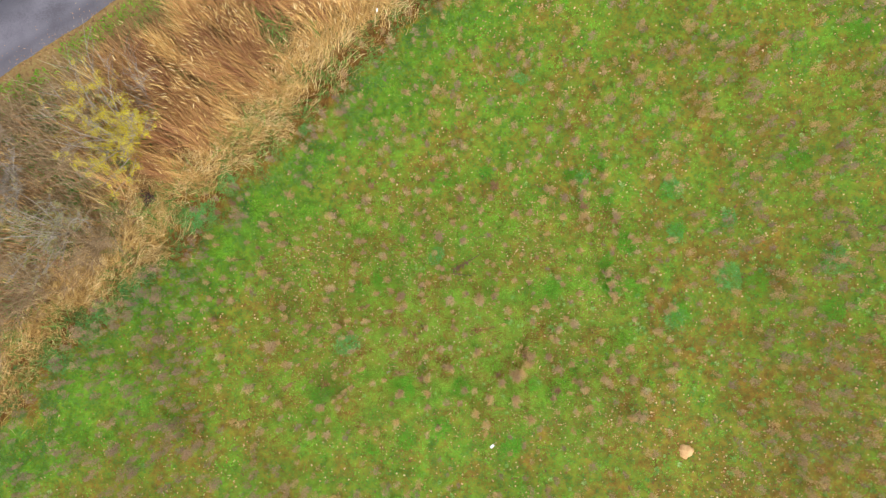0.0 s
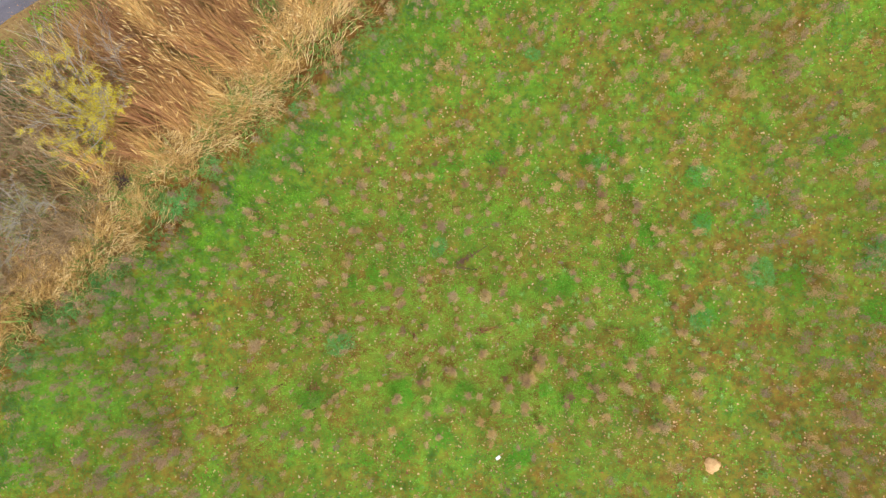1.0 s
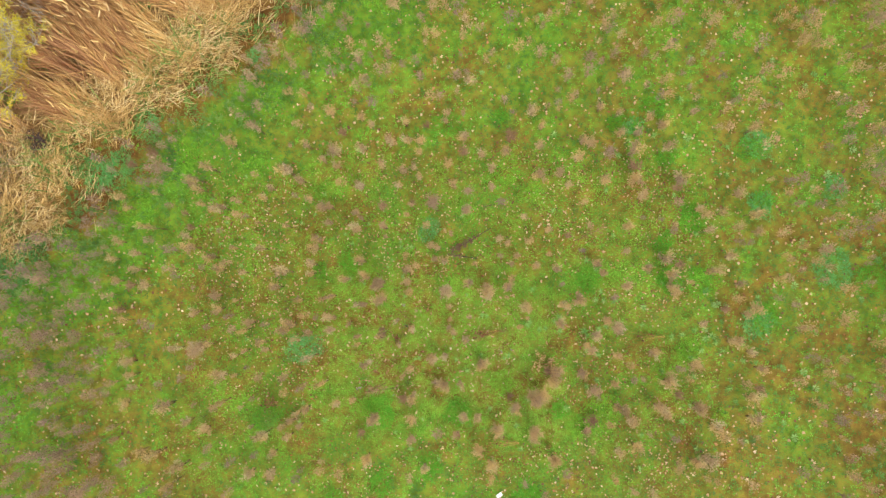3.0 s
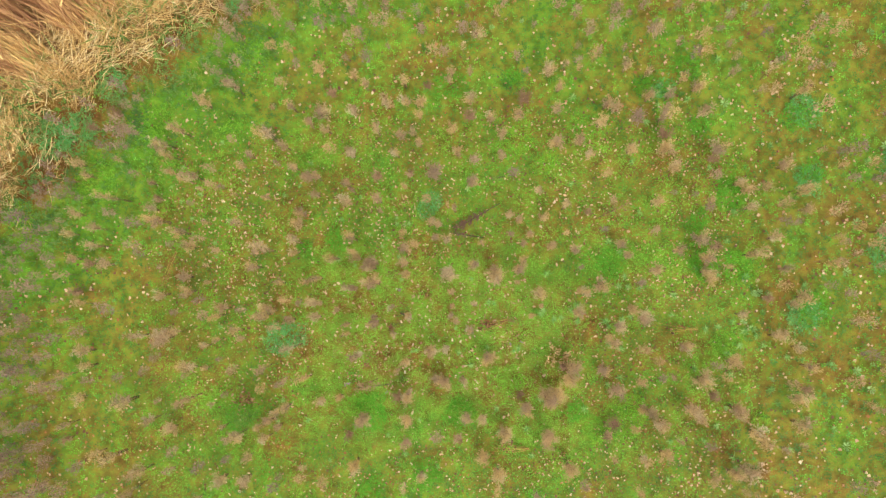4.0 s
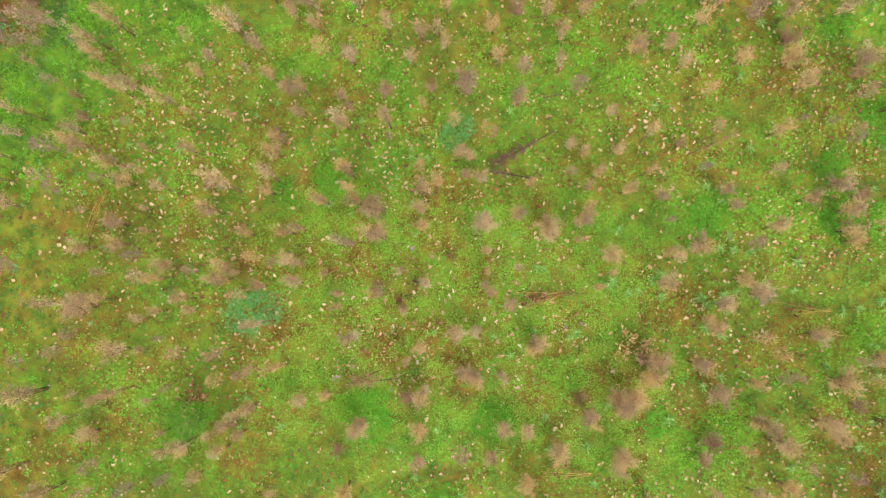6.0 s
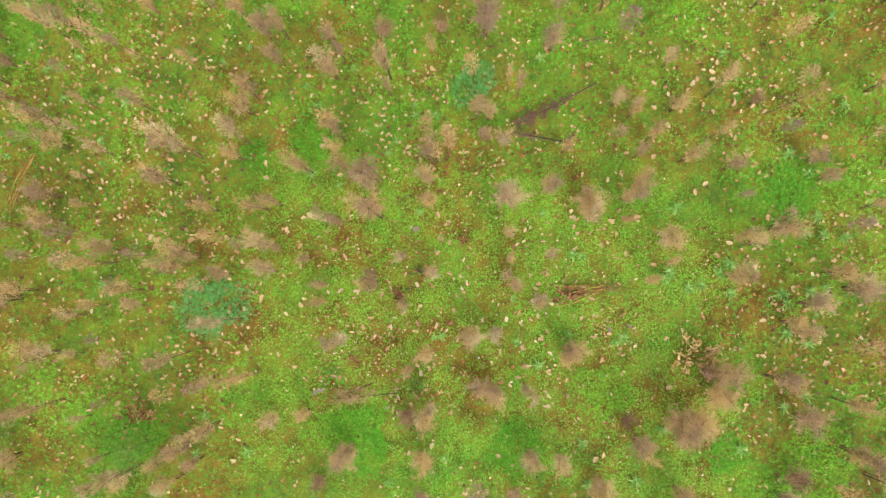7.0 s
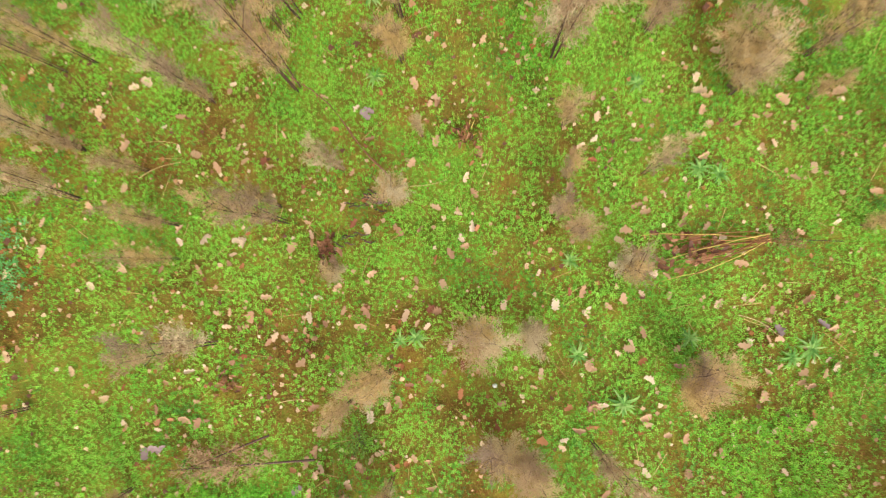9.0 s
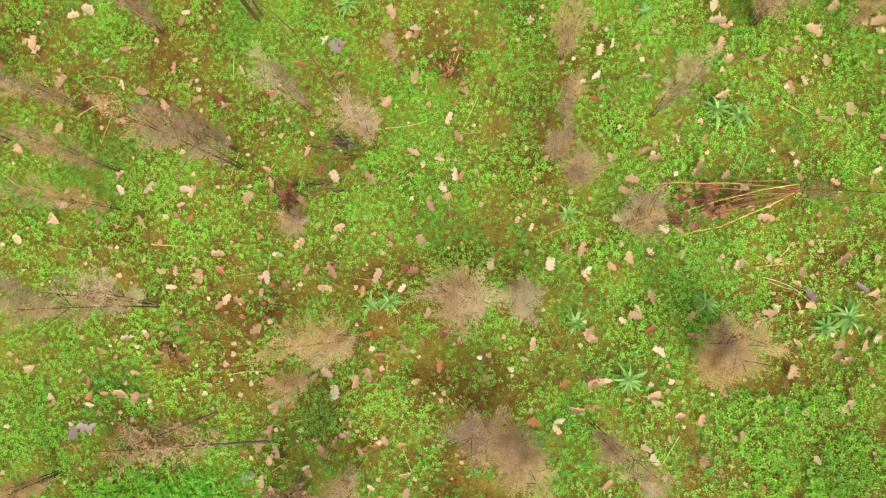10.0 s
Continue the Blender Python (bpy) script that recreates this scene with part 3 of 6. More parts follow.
LEAVES_A = [
    (-7.7, 1.19), (-6.97, -2.56), (-7.03, -1.28), (-6.67, -1.01), (-7.02, 0.89), (-7.21, 1.07), (-5.75, -2.12), (-6.33, -1.72),
    (-6.25, -1.47), (-5.68, -1.46), (-5.77, -0.7), (-6.07, -0.69), (-5.6, -0.59), (-6.09, -0.37), (-5.78, -0.04), (-6.11, 0.05),
    (-5.72, 0.25), (-5.62, 0.84), (-5.71, 1), (-5.89, 1.1), (-4.76, -4.39), (-4.98, -3.97), (-4.85, -2.95), (-4.75, -2.88),
    (-4.81, -2.35), (-4.59, -2.19), (-5.16, -1.39), (-4.69, -0.53), (-5.41, -0.46), (-4.71, -0.32), (-4.82, 0.7), (-5.34, 0.9),
    (-4.63, 0.92), (-3.6, -3.27), (-3.67, -3.24), (-3.7, -3.12), (-4.05, -3.08), (-3.65, -2.94), (-4.3, -2.94), (-3.51, -2.86),
    (-3.8, -2.43), (-4.24, -2.38), (-4.03, -2.24), (-3.78, -2.23), (-3.53, -2.21), (-4, -2.15), (-3.69, -2.04), (-3.52, -2.01),
]
LEAVES_B = [
    (-3.69, -1.96), (-4.31, -1.86), (-3.51, -1.77), (-4.1, -1.72), (-3.65, -1.46), (-4.12, -1.45), (-3.77, -1.43), (-3.89, -1.29),
    (-3.78, -1.21), (-3.66, -0.42), (-3.73, 0.74), (-3.85, 0.82), (-4.35, 0.94), (-4.22, 0.94), (-2.59, -3.58), (-2.66, -3.53),
    (-2.64, -3.42), (-2.6, -3.36), (-2.71, -3.35), (-3.14, -3.31), (-2.95, -3.31), (-2.64, -3.27), (-3.42, -3.18), (-3.5, -3.17),
    (-3.37, -3.16), (-2.64, -3.15), (-3.44, -3.04), (-2.69, -3.01), (-3.22, -2.91), (-3.25, -2.77), (-2.81, -2.74), (-3.03, -2.63),
    (-2.99, -2.59), (-2.92, -2.59), (-2.74, -2.57), (-3.31, -2.56), (-3.22, -2.56), (-3.19, -2.54), (-2.8, -2.53), (-3.15, -2.48),
    (-2.68, -2.48), (-3.38, -2.47), (-3.3, -2.46), (-2.78, -2.45), (-2.57, -2.38), (-3.07, -2.35), (-2.74, -2.32), (-2.62, -2.24),
]
LEAVES_C = [
    (-2.63, -2.24), (-3.34, -2.15), (-3.32, -2.09), (-2.67, -2.06), (-2.94, -2.02), (-3.26, -2.01), (-3.3, -2), (-2.72, -1.96),
    (-2.83, -1.92), (-2.86, -1.84), (-2.64, -1.72), (-3.1, -1.72), (-3.5, -1.53), (-3.15, -1.51), (-2.61, -1.49), (-3.32, -1.48),
    (-2.85, -1.46), (-3.47, -1.3), (-3.08, -1.28), (-2.51, -1.26), (-2.62, -1.07), (-3.48, -1.02), (-2.84, -1.01), (-3.46, -0.97),
    (-2.88, -0.29), (-2.73, -0.06), (-2.74, 0.02), (-3.21, 0.3), (-3.19, 0.48), (-2.75, 1.38), (-2.41, -4.08), (-2.1, -3.97),
    (-2.44, -3.58), (-2.46, -3.53), (-1.88, -3.51), (-2.08, -3.5), (-2.42, -3.47), (-2.44, -3.44), (-1.91, -3.41), (-2.36, -3.34),
    (-2.37, -3.33), (-2.16, -3.32), (-2.3, -3.29), (-1.94, -3.26), (-2.03, -3.25), (-2.25, -3.24), (-2.33, -3.03), (-2.23, -2.96),
]
LEAVES_D = [
    (-2.45, -2.96), (-2.38, -2.93), (-1.9, -2.92), (-2.16, -2.92), (-1.52, -2.86), (-1.98, -2.75), (-1.88, -2.55), (-2.45, -2.47),
    (-2.03, -2.43), (-2.09, -2.42), (-2.17, -2.38), (-2.42, -2.38), (-2.43, -2.34), (-1.98, -2.33), (-1.56, -2.25), (-1.95, -2.16),
    (-2.12, -2.15), (-2.41, -2.13), (-1.92, -1.95), (-1.84, -1.9), (-1.86, -1.85), (-2.47, -1.85), (-2.27, -1.84), (-2.13, -1.82),
    (-1.8, -1.77), (-1.9, -1.7), (-2.05, -1.67), (-1.81, -1.56), (-2.26, -1.52), (-1.87, -1.46), (-2.23, -1.39), (-1.79, -1.3),
    (-2.08, -1.24), (-2.21, -1.13), (-1.62, -1.01), (-2.15, -1), (-2.09, -0.99), (-2.11, -0.96), (-2.26, -0.88), (-2.25, 0.34),
    (-2.49, 1.15), (-1.58, 1.37), (-0.85, -3.34), (-1.27, -3.33), (-0.62, -3.33), (-0.61, -3.18), (-0.66, -3.13), (-0.87, -3.13),
]
LEAVES_E = [
    (-1.13, -3.08), (-0.54, -3.07), (-1.12, -3.04), (-1.04, -2.97), (-0.5, -2.95), (-0.62, -2.89), (-0.64, -2.85), (-0.96, -2.83),
    (-0.95, -2.83), (-0.9, -2.81), (-1.33, -2.74), (-1.3, -2.66), (-0.63, -2.63), (-0.98, -2.6), (-1, -2.58), (-1, -2.55),
    (-1.28, -2.55), (-1.36, -2.52), (-0.83, -2.48), (-0.77, -2.45), (-0.76, -2.41), (-0.69, -2.34), (-1.04, -2.24), (-1.24, -2.22),
    (-0.91, -2.2), (-0.82, -2.14), (-1.08, -2.12), (-0.72, -2.1), (-0.55, -2.1), (-1.36, -2.03), (-0.57, -1.98), (-0.66, -1.97),
    (-0.9, -1.94), (-0.74, -1.87), (-0.52, -1.82), (-0.88, -1.78), (-0.84, -1.72), (-0.5, -1.64), (-0.96, -1.6), (-0.73, -1.59),
    (-0.78, -1.56), (-1.21, -1.47), (-0.62, -1.47), (-0.62, -1.38), (-0.97, -1.28), (-1.21, -1.24), (-1.05, -1.22), (-1.16, -1.2),
]
LEAVES_F = [
    (-1.08, -1.15), (-0.82, -1.14), (-1.07, -1), (-1.01, -0.96), (-0.77, -0.88), (-1.11, -0.87), (-1.47, -0.87), (0.04, -3.95),
    (0.13, -3.88), (-0.21, -3.44), (0.18, -3.2), (-0.37, -3.17), (0.2, -3.09), (-0.18, -3.02), (-0.39, -2.95), (0.03, -2.86),
    (0.13, -2.85), (0.33, -2.8), (0.04, -2.66), (-0.39, -2.62), (0.33, -2.57), (0.27, -2.55), (0.07, -2.5), (0.28, -2.49),
    (0.41, -2.48), (0.14, -2.47), (0.47, -2.44), (-0.15, -2.43), (-0.48, -2.42), (0.48, -2.41), (0.42, -2.4), (-0.08, -2.36),
    (-0.05, -2.34), (0.13, -2.31), (0.06, -2.31), (0.47, -2.25), (0.06, -2.2), (0.44, -2.2), (0.08, -2.13), (-0.24, -2.12),
    (-0.05, -2.08), (-0.09, -2.07), (0.29, -2.05), (-0.5, -1.94), (-0.44, -1.86), (-0.12, -1.86), (-0.21, -1.82), (-0.29, -1.74),
]
LEAVES_G = [
    (-0.25, -1.72), (-0.35, -1.65), (0.22, -1.63), (0.03, -1.62), (0.4, -1.61), (-0.49, -1.6), (0.43, -1.55), (-0.47, -1.46),
    (0.17, -1.3), (0.28, -1.23), (-0.4, -1.2), (-0.03, -1.13), (0.03, -1.09), (-0.38, -1), (-0.2, -0.98), (0.33, -0.98),
    (0.14, -0.97), (-0.09, -0.93), (-0.02, -0.91), (-0.43, -0.91), (-0.41, -0.82), (-0.45, -0.8), (0.4, -0.74), (-0.47, -0.71),
    (-0.36, -0.53), (-0.02, -0.24), (0.22, 0.14), (-0.38, 1.33), (0.93, -2.93), (1.46, -2.41), (0.86, -2.3), (0.65, -1.34),
    (1.47, -1.16), (1.15, -0.34), (1.27, -0.22), (0.58, 0.1), (0.75, 0.55), (0.54, 0.78), (1.19, 0.86), (0.53, 1.12),
    (1.04, 1.15), (1.09, 1.21), (1.3, 1.22), (1.29, 1.32), (1.92, -3.07), (1.82, -2.94), (1.6, -2.81), (2.11, -2.44),
]
LEAVES_H = [
    (1.97, -1.28), (1.62, -0.98), (2.2, -0.71), (2.1, -0.62), (2.05, -0.07), (1.62, 0.43), (2.31, 0.74), (1.83, 0.88),
    (1.91, 1.09), (2.13, 1.15), (2.46, 1.76), (2.91, -2.47), (2.59, -2.12), (2.69, -1.32), (2.68, -1.14), (2.79, -0.83),
    (2.71, 0.04), (2.78, 0.51),
]
RED_LEAVES_A = [
    (-7.23, -0.59), (-7.18, 0.44), (-5.96, -3.85), (-6.46, -3.79), (-6.29, 0.36), (-5.8, 0.52), (-3.69, -3.48), (-3.68, -3.19),
    (-3.6, -3.17), (-3.94, -3.01), (-4.33, -1.23), (-4.12, -1.05), (-4.04, -1.01), (-3.94, -0.02), (-2.79, -3.59), (-2.78, -3.4),
    (-3.49, -3.34), (-3.18, -3.14), (-2.55, -3.13), (-3.28, -2.9), (-3.18, -2.74), (-3.05, -2.44), (-3.26, -2.16), (-2.74, -2.02),
    (-2.7, -2), (-3.24, -1.95), (-2.57, -1.82), (-3.19, -1.47), (-2.89, -1.41), (-2.75, -1.22), (-2.07, -3.29), (-2.41, -3.29),
    (-2.24, -3.17), (-2.41, -3.14), (-1.53, -3), (-1.78, -2.83), (-2.1, -2.81), (-2.17, -2.7), (-2.19, -2.69), (-1.78, -2.65),
    (-2.24, -2.47), (-2.01, -2.32), (-1.53, -2.2), (-2.01, -2), (-1.77, -1.78), (-2.5, -1.66), (-1.84, -1.37), (-2.47, -0.95),
]
RED_LEAVES_B = [
    (-1.22, -4.01), (-1.25, -3.07), (-0.97, -2.95), (-1.11, -2.85), (-0.68, -2.52), (-1.47, -2.48), (-1.16, -2.13), (-1.39, -1.84),
    (-1.08, -1.29), (0.14, -3.47), (-0.07, -3.27), (0.22, -2.84), (0.35, -2.73), (0.44, -2.6), (-0.46, -2.52), (-0.41, -1.77),
    (-0.1, -1.21), (0.06, -0.81), (0.16, -0.65), (2.09, -1.98),
]
DUSKY_LEAVES_A = [
    (-4.06, -3.4), (-3.74, -3.4), (-3.68, -3.37), (-3.63, -3.35), (-2.74, -3.52), (-2.56, -1.1), (-2.54, -1.07), (-2.4, -1.66),
    (0.12, -2.25), (0.38, -2.19),
]
ROSETTES_A = [
    (-10.98, 0.16), (-9.63, -4.99), (-9.58, -1.66), (-9.61, -0.75), (-9.01, -4.3), (-8.5, -0.46), (-7.9, -5.73), (-8.11, -2.77),
    (-7.72, 0.07), (-7.76, 0.43), (-8.06, 0.84), (-7.59, 1.04), (-8.34, 1.2), (-8.07, 1.7), (-6.86, -2.17), (-7.1, -0.48),
    (-7.14, -0.15), (-6.84, 0.42), (-7.12, 2.36), (-6.95, 2.49), (-5.8, -2.39), (-5.29, -4.35), (-4.58, -4.27), (-5.21, -3.85),
    (-5.48, 1.08), (-5.11, 1.32), (-4.86, 1.89), (-4.01, -5.16), (-3.65, -0.55), (-4.06, -0.42), (-4.04, 0.54), (-4.24, 0.8),
    (-3.6, 1.1), (-2.65, -4.5), (-2.52, -0.85), (-2.61, -0.31), (-3.02, -0.07), (-2.92, 0.12), (-3.34, 0.21), (-2.5, 0.46),
    (-2.68, 0.48), (-2.7, 0.62), (-2.22, -4.92), (-1.93, -4.12), (-2.19, -2.54), (-2.09, -2.51), (-2.39, 0.5), (-1.47, -5.15),
]
ROSETTES_B = [
    (-0.78, -2.79), (-1.08, -2.52), (-1.17, -1.94), (-0.84, -0.77), (-1.03, 1.39), (-0.06, -5.1), (-0.46, -4.91), (-0.04, -4.27),
    (-0.14, -3.76), (0.21, -2.41), (-0.41, -2.35), (0.32, -2.34), (-0.3, -1.31), (-0.42, -1.29), (0.71, -4.77), (0.57, -4.17),
    (0.87, -3.49), (1.12, -1.64), (1.28, -1.58), (0.8, -1.53), (0.86, -1.43), (0.91, -0.57), (1.42, 1.58), (1.4, 3.67),
    (1.87, -3.65), (2.4, -3.08), (2.39, -2.12), (2.38, -1.73), (1.67, -1.65), (2.31, -1.61), (1.52, -1.4), (1.64, -1.27),
    (2.33, 0.25), (2.66, -2.9), (2.67, -2.23), (2.68, -1.55), (2.86, -1.49), (3.07, -0.82), (2.8, -0.8), (2.59, -0.78),
    (2.72, -0.56), (2.6, 0.01), (3.02, 0.96), (2.82, 2.17), (3.13, 3.13), (3.4, 3.55), (3.79, -5.14), (3.82, -4.27),
]
ROSETTES_C = [
    (4.33, -2.59), (3.81, -1.4), (3.85, -0.94), (4.33, -0.3), (4.07, 3.69), (5.28, -4.8), (5.22, -4.55), (4.58, -4.22),
    (4.84, -3.88), (5.14, -2.71), (5.07, -2.22), (5.34, -2.03), (5.44, -1.7), (4.58, -1.69), (4.85, -1.62), (5.17, -1.49),
    (4.82, -0.44), (5.03, 0.36), (5.18, 1.05), (4.61, 2.07), (6.49, -4.3), (6.21, -3.3), (6.05, -2.98), (6.41, -2.25),
    (5.88, -2), (5.71, -1.79), (6.46, -1.47), (5.97, -0.83), (5.98, 2.64), (5.97, 3.39), (6.73, -2.28), (6.68, 2.78),
]
DARK_PATCHES = [
    (-6.21, -4.29, 0.44), (-4.89, -0.23, 0.25), (-4.25, -6.27, 0.27), (-4.13, 0.05, 0.32), (-3.04, -3.96, 0.52), (-2.99, -5.89, 0.42), (-1.69, -5.33, 0.41), (-0.97, -3.88, 0.41),
    (-0.08, 4.17, 0.29), (0.87, -6, 0.53), (1.67, -3.76, 0.32), (2.39, -0.28, 0.41), (3.07, 4, 0.3), (4.05, 4.46, 0.42), (4.36, 0.79, 0.35), (4.49, -0.23, 0.41),
    (5.06, 1.45, 0.46), (5.25, -0.2, 0.41), (6.55, 3.34, 0.42), (6.89, -1.1, 0.46), (6.93, 1.99, 0.38), (9.69, 0.05, 0.46), (11.17, 4.56, 0.53), (12.39, -0.94, 0.53),
    (13.46, 9.32, 0.53), (3.62, 3.85, 0.28), (4.42, 3.11, 0.33), (-1.55, 3.89, 0.4),
]
GREY_PATCHES = [
    (-16.76, -3.19, 0.63), (-15.6, -1.9, 0.68), (-14.85, -1.2, 0.6), (-13.8, -0.45, 0.7), (-13.25, 0.15, 0.5), (-11.46, 2.33, 0.66), (-10.84, 2.54, 0.6), (-10.05, 3.77, 0.5), (-7.05, 5.83, 0.3), (-5.28, -2.37, 0.56),
    (-1.92, 0.98, 0.37), (1.19, 7.67, 0.32), (3.5, 3.91, 0.29), (6.73, 3.53, 0.46), (6.77, -1.23, 0.49), (6.85, 1.81, 0.46), (8.71, 0.24, 0.59), (8.74, 2.4, 0.38),
    (12.44, 0.87, 0.59),
]
BRIGHT_PATCHES = [
    (-12.95, -0.96, 0.53), (-12.31, 0.35, 0.51), (-10.3, 1.23, 0.63), (-8.99, 2.76, 0.63), (-7.02, 2.61, 0.35), (-6.58, 4.5, 0.51), (-4.84, 6.02, 0.46), (-3.76, 7.43, 0.38),
    (-3.39, -3.87, 0.46), (0.1, 2.61, 0.46), (0.13, -3.08, 0.42), (0.82, 2.04, 0.35), (2.18, -4.17, 0.39), (2.82, -3.91, 0.53), (2.93, -3.57, 0.44), (4.96, -2, 0.39),
    (5.49, -0.18, 0.53), (5.85, -3.7, 0.28),
]


# ---- ground: one sheet out to the horizon ----
gx = np.concatenate([[-2500, -700, -220, -90], np.arange(-45, -24.1, 0.8), np.arange(-24, 20.05, 0.28), np.arange(21, 45.5, 0.8), [90, 220, 700, 2500]])
gy = np.concatenate([[-2500, -700, -220, -90], np.arange(-45, -13.1, 0.8), np.arange(-13, 15.05, 0.28), np.arange(16, 45.5, 0.8), [90, 220, 700, 2500]])
X, Y = np.meshgrid(gx, gy)
near_sheet = (np.abs(X) < 44) & (np.abs(Y) < 44)
outer = smooth(np.maximum(np.abs(X + 0.5) - 17.5, np.abs(Y - 1) - 11.5), 0, 4)
Z = np.where(near_sheet, gz(X, Y), 0)
idx = np.arange(X.size).reshape(X.shape)
quads = np.stack([idx[:-1, :-1], idx[:-1, 1:], idx[1:, 1:], idx[1:, :-1]], -1).reshape(-1, 4)
side = meadow_side(X, Y) + 1.8 * (vnoise(X, Y, 0.8, 127, 3) - 0.5)
belt_mask = (1 - smooth(side, -0.7, 0.1)) 
ground = new("ground", np_mesh("ground", np.stack([X, Y, Z], -1).reshape(-1, 3), quads, ground_material(), None,
             (("lush", np.where(near_sheet, lushness(X, Y) + 0.03 * outer, 0.62).ravel()), ("belt", np.where(near_sheet, belt_mask, 0).ravel()))))
ground.data.polygons.foreach_set("use_smooth", np.ones(len(quads), bool))
tagged(ground, "mossy autumn meadow ground with green and brown patches", "ground", kind="structure")


# ---- lane ----
def build_lane():
    n, width = 320, 3.1
    v, f, edge_dark = [], [], []
    for i in range(n + 1):
        s = -48 + 96 * i / n
        a = LANE_POINT + LANE_WAY * s
        side_way = Vector((-LANE_WAY.y, LANE_WAY.x))
        wob = 0.22 * (float(vnoise(s, 0.0, 1.3, 31)) - 0.5)
        wob2 = 0.3 * (float(vnoise(s, 9.0, 1.7, 33)) - 0.5)
        p0, p1 = a + side_way * wob, a + side_way * (width + wob2)
        worn = 0.5 + 0.5 * float(vnoise(s, 4.0, 0.9, 35))
        for q, z, e in ((p0, -0.06, 0.8), (p0 + side_way * 0.05, 0.055, 0.9 * worn), (a + side_way * (0.45 + wob), 0.065, worn), (a + side_way * (0.8 + wob2), 0.07, 0.35 * worn), (a + side_way * width * 0.5, 0.085, 0.1), (p1 - side_way * 0.05, 0.055, 0.6), (p1, -0.06, 0.8)):
            v.append((q.x, q.y, z))
            edge_dark.append(e)
        if i:
            b = (i - 1) * 7
            for k in range(6):
                f.append((b + k, b + 7 + k, b + 8 + k, b + 1 + k))
    f = [tuple(reversed(q)) for q in f]
    lane = new("road", np_mesh("road", np.array(v), np.array(f), ASPHALT, np.array(edge_dark)))
    tagged(lane, "narrow worn grey asphalt lane beside the reed belt", "road", kind="structure")


build_lane()


# ---- low plants of the meadow ----
def leaflet(way, length, width, rise, fold=0.25):
    """One leaflet as a folded diamond: 4 points, 2 triangles."""
    c, s = math.cos(way), math.sin(way)

    def at(a, b, z):
        return (a * c - b * s, a * s + b * c, z)
    return [at(0.05 * length, 0, 0.0), at(0.62 * length, -width / 2, rise * 0.7 + fold * width), at(length, 0, rise), at(0.62 * length, width / 2, rise * 0.7 + fold * width)], [(0, 1, 2), (0, 2, 3)]


def herb_template(count, length, width, rise):
    return gather([leaflet(2 * math.pi * k / count + 0.3 * math.sin(5 * k), length, width, rise) for k in range(count)])


TREFOIL = herb_template(3, 1.0, 0.85, 0.12)
def light_trefoil():
    """Three leaflets of one triangle each, for ground cover seen from high up."""
    pieces = []
    for k in range(3):
        c, s = math.cos(2.1 * k), math.sin(2.1 * k)
        pieces.append(([(0.05 * c, 0.05 * s, 0), (0.95 * c + 0.42 * s, 0.95 * s - 0.42 * c, 0.15), (0.95 * c - 0.42 * s, 0.95 * s + 0.42 * c, 0.22)], [(0, 1, 2)]))
    return gather(pieces)


LIGHT_TREFOIL = light_trefoil()


def field(n, x0, x1, y0, y1, keep, hole=None):
    """Random places in a rectangle, kept with the chance keep(x, y)."""
    loose = 0.15 * min(x1 - x0, 12)
    n = int(n * (x1 - x0 + 4) * (y1 - y0 + 4) / ((x1 - x0) * (y1 - y0)))
    x, y = rng.uniform(x0 - 2, x1 + 2, n), rng.uniform(y0 - 2, y1 + 2, n)
    wx = x + 1.3 * (vnoise(x, y, 0.35, 211, 2) - 0.5) + loose * (vnoise(x, y, 1.4, 215, 2) - 0.5) + rng.normal(0, 0.12, n)
    wy = y + 1.3 * (vnoise(x, y, 0.35, 213, 2) - 0.5) + loose * (vnoise(x, y, 1.4, 217, 2) - 0.5) + rng.normal(0, 0.12, n)
    ok = (rng.random(n) < keep(x, y)) & (wx > x0) & (wx < x1) & (wy > y0) & (wy < y1)
    if hole:
        ok &= ~((wx > hole[0]) & (wx < hole[1]) & (wy > hole[2]) & (wy < hole[3]))
    return x[ok], y[ok]


def meadow_only(x, y):
    return smooth(meadow_side(x, y), -0.3, 0.3)


def stuff(name, me, label, category):
    return tagged(new(name, me), label, category, kind="stuff")


NEAR = (-4.7, 1.7, -4.5, -0.3)
MIDDLE = (-8.6, 5.2, -6.2, 2.9)
FAR = (-22.0, 21.0, -14.0, 16.0)


def fade_out(x, y):
    """The planted meadow thins out beyond the reach of the walk."""
    edge = np.minimum(np.minimum(x - FAR[0], FAR[1] - x), np.minimum(y - FAR[2], FAR[3] - y))
    return smooth(edge + 1.5 * (vnoise(x, y, 1.5, 9) - 0.5), 0.0, 3.0)


def clover_keep(x, y, sharp=1.0):
    patches = 0.75 * vnoise(x, y, 0.11, 41, 2) + 0.25 * vnoise(x, y, 0.4, 43, 2)
    return np.clip(lushness(x, y) * 1.1 + (patches - 0.5) * 1.9 * sharp + 0.12, 0.03, 1) * meadow_only(x, y) * fade_out(x, y)


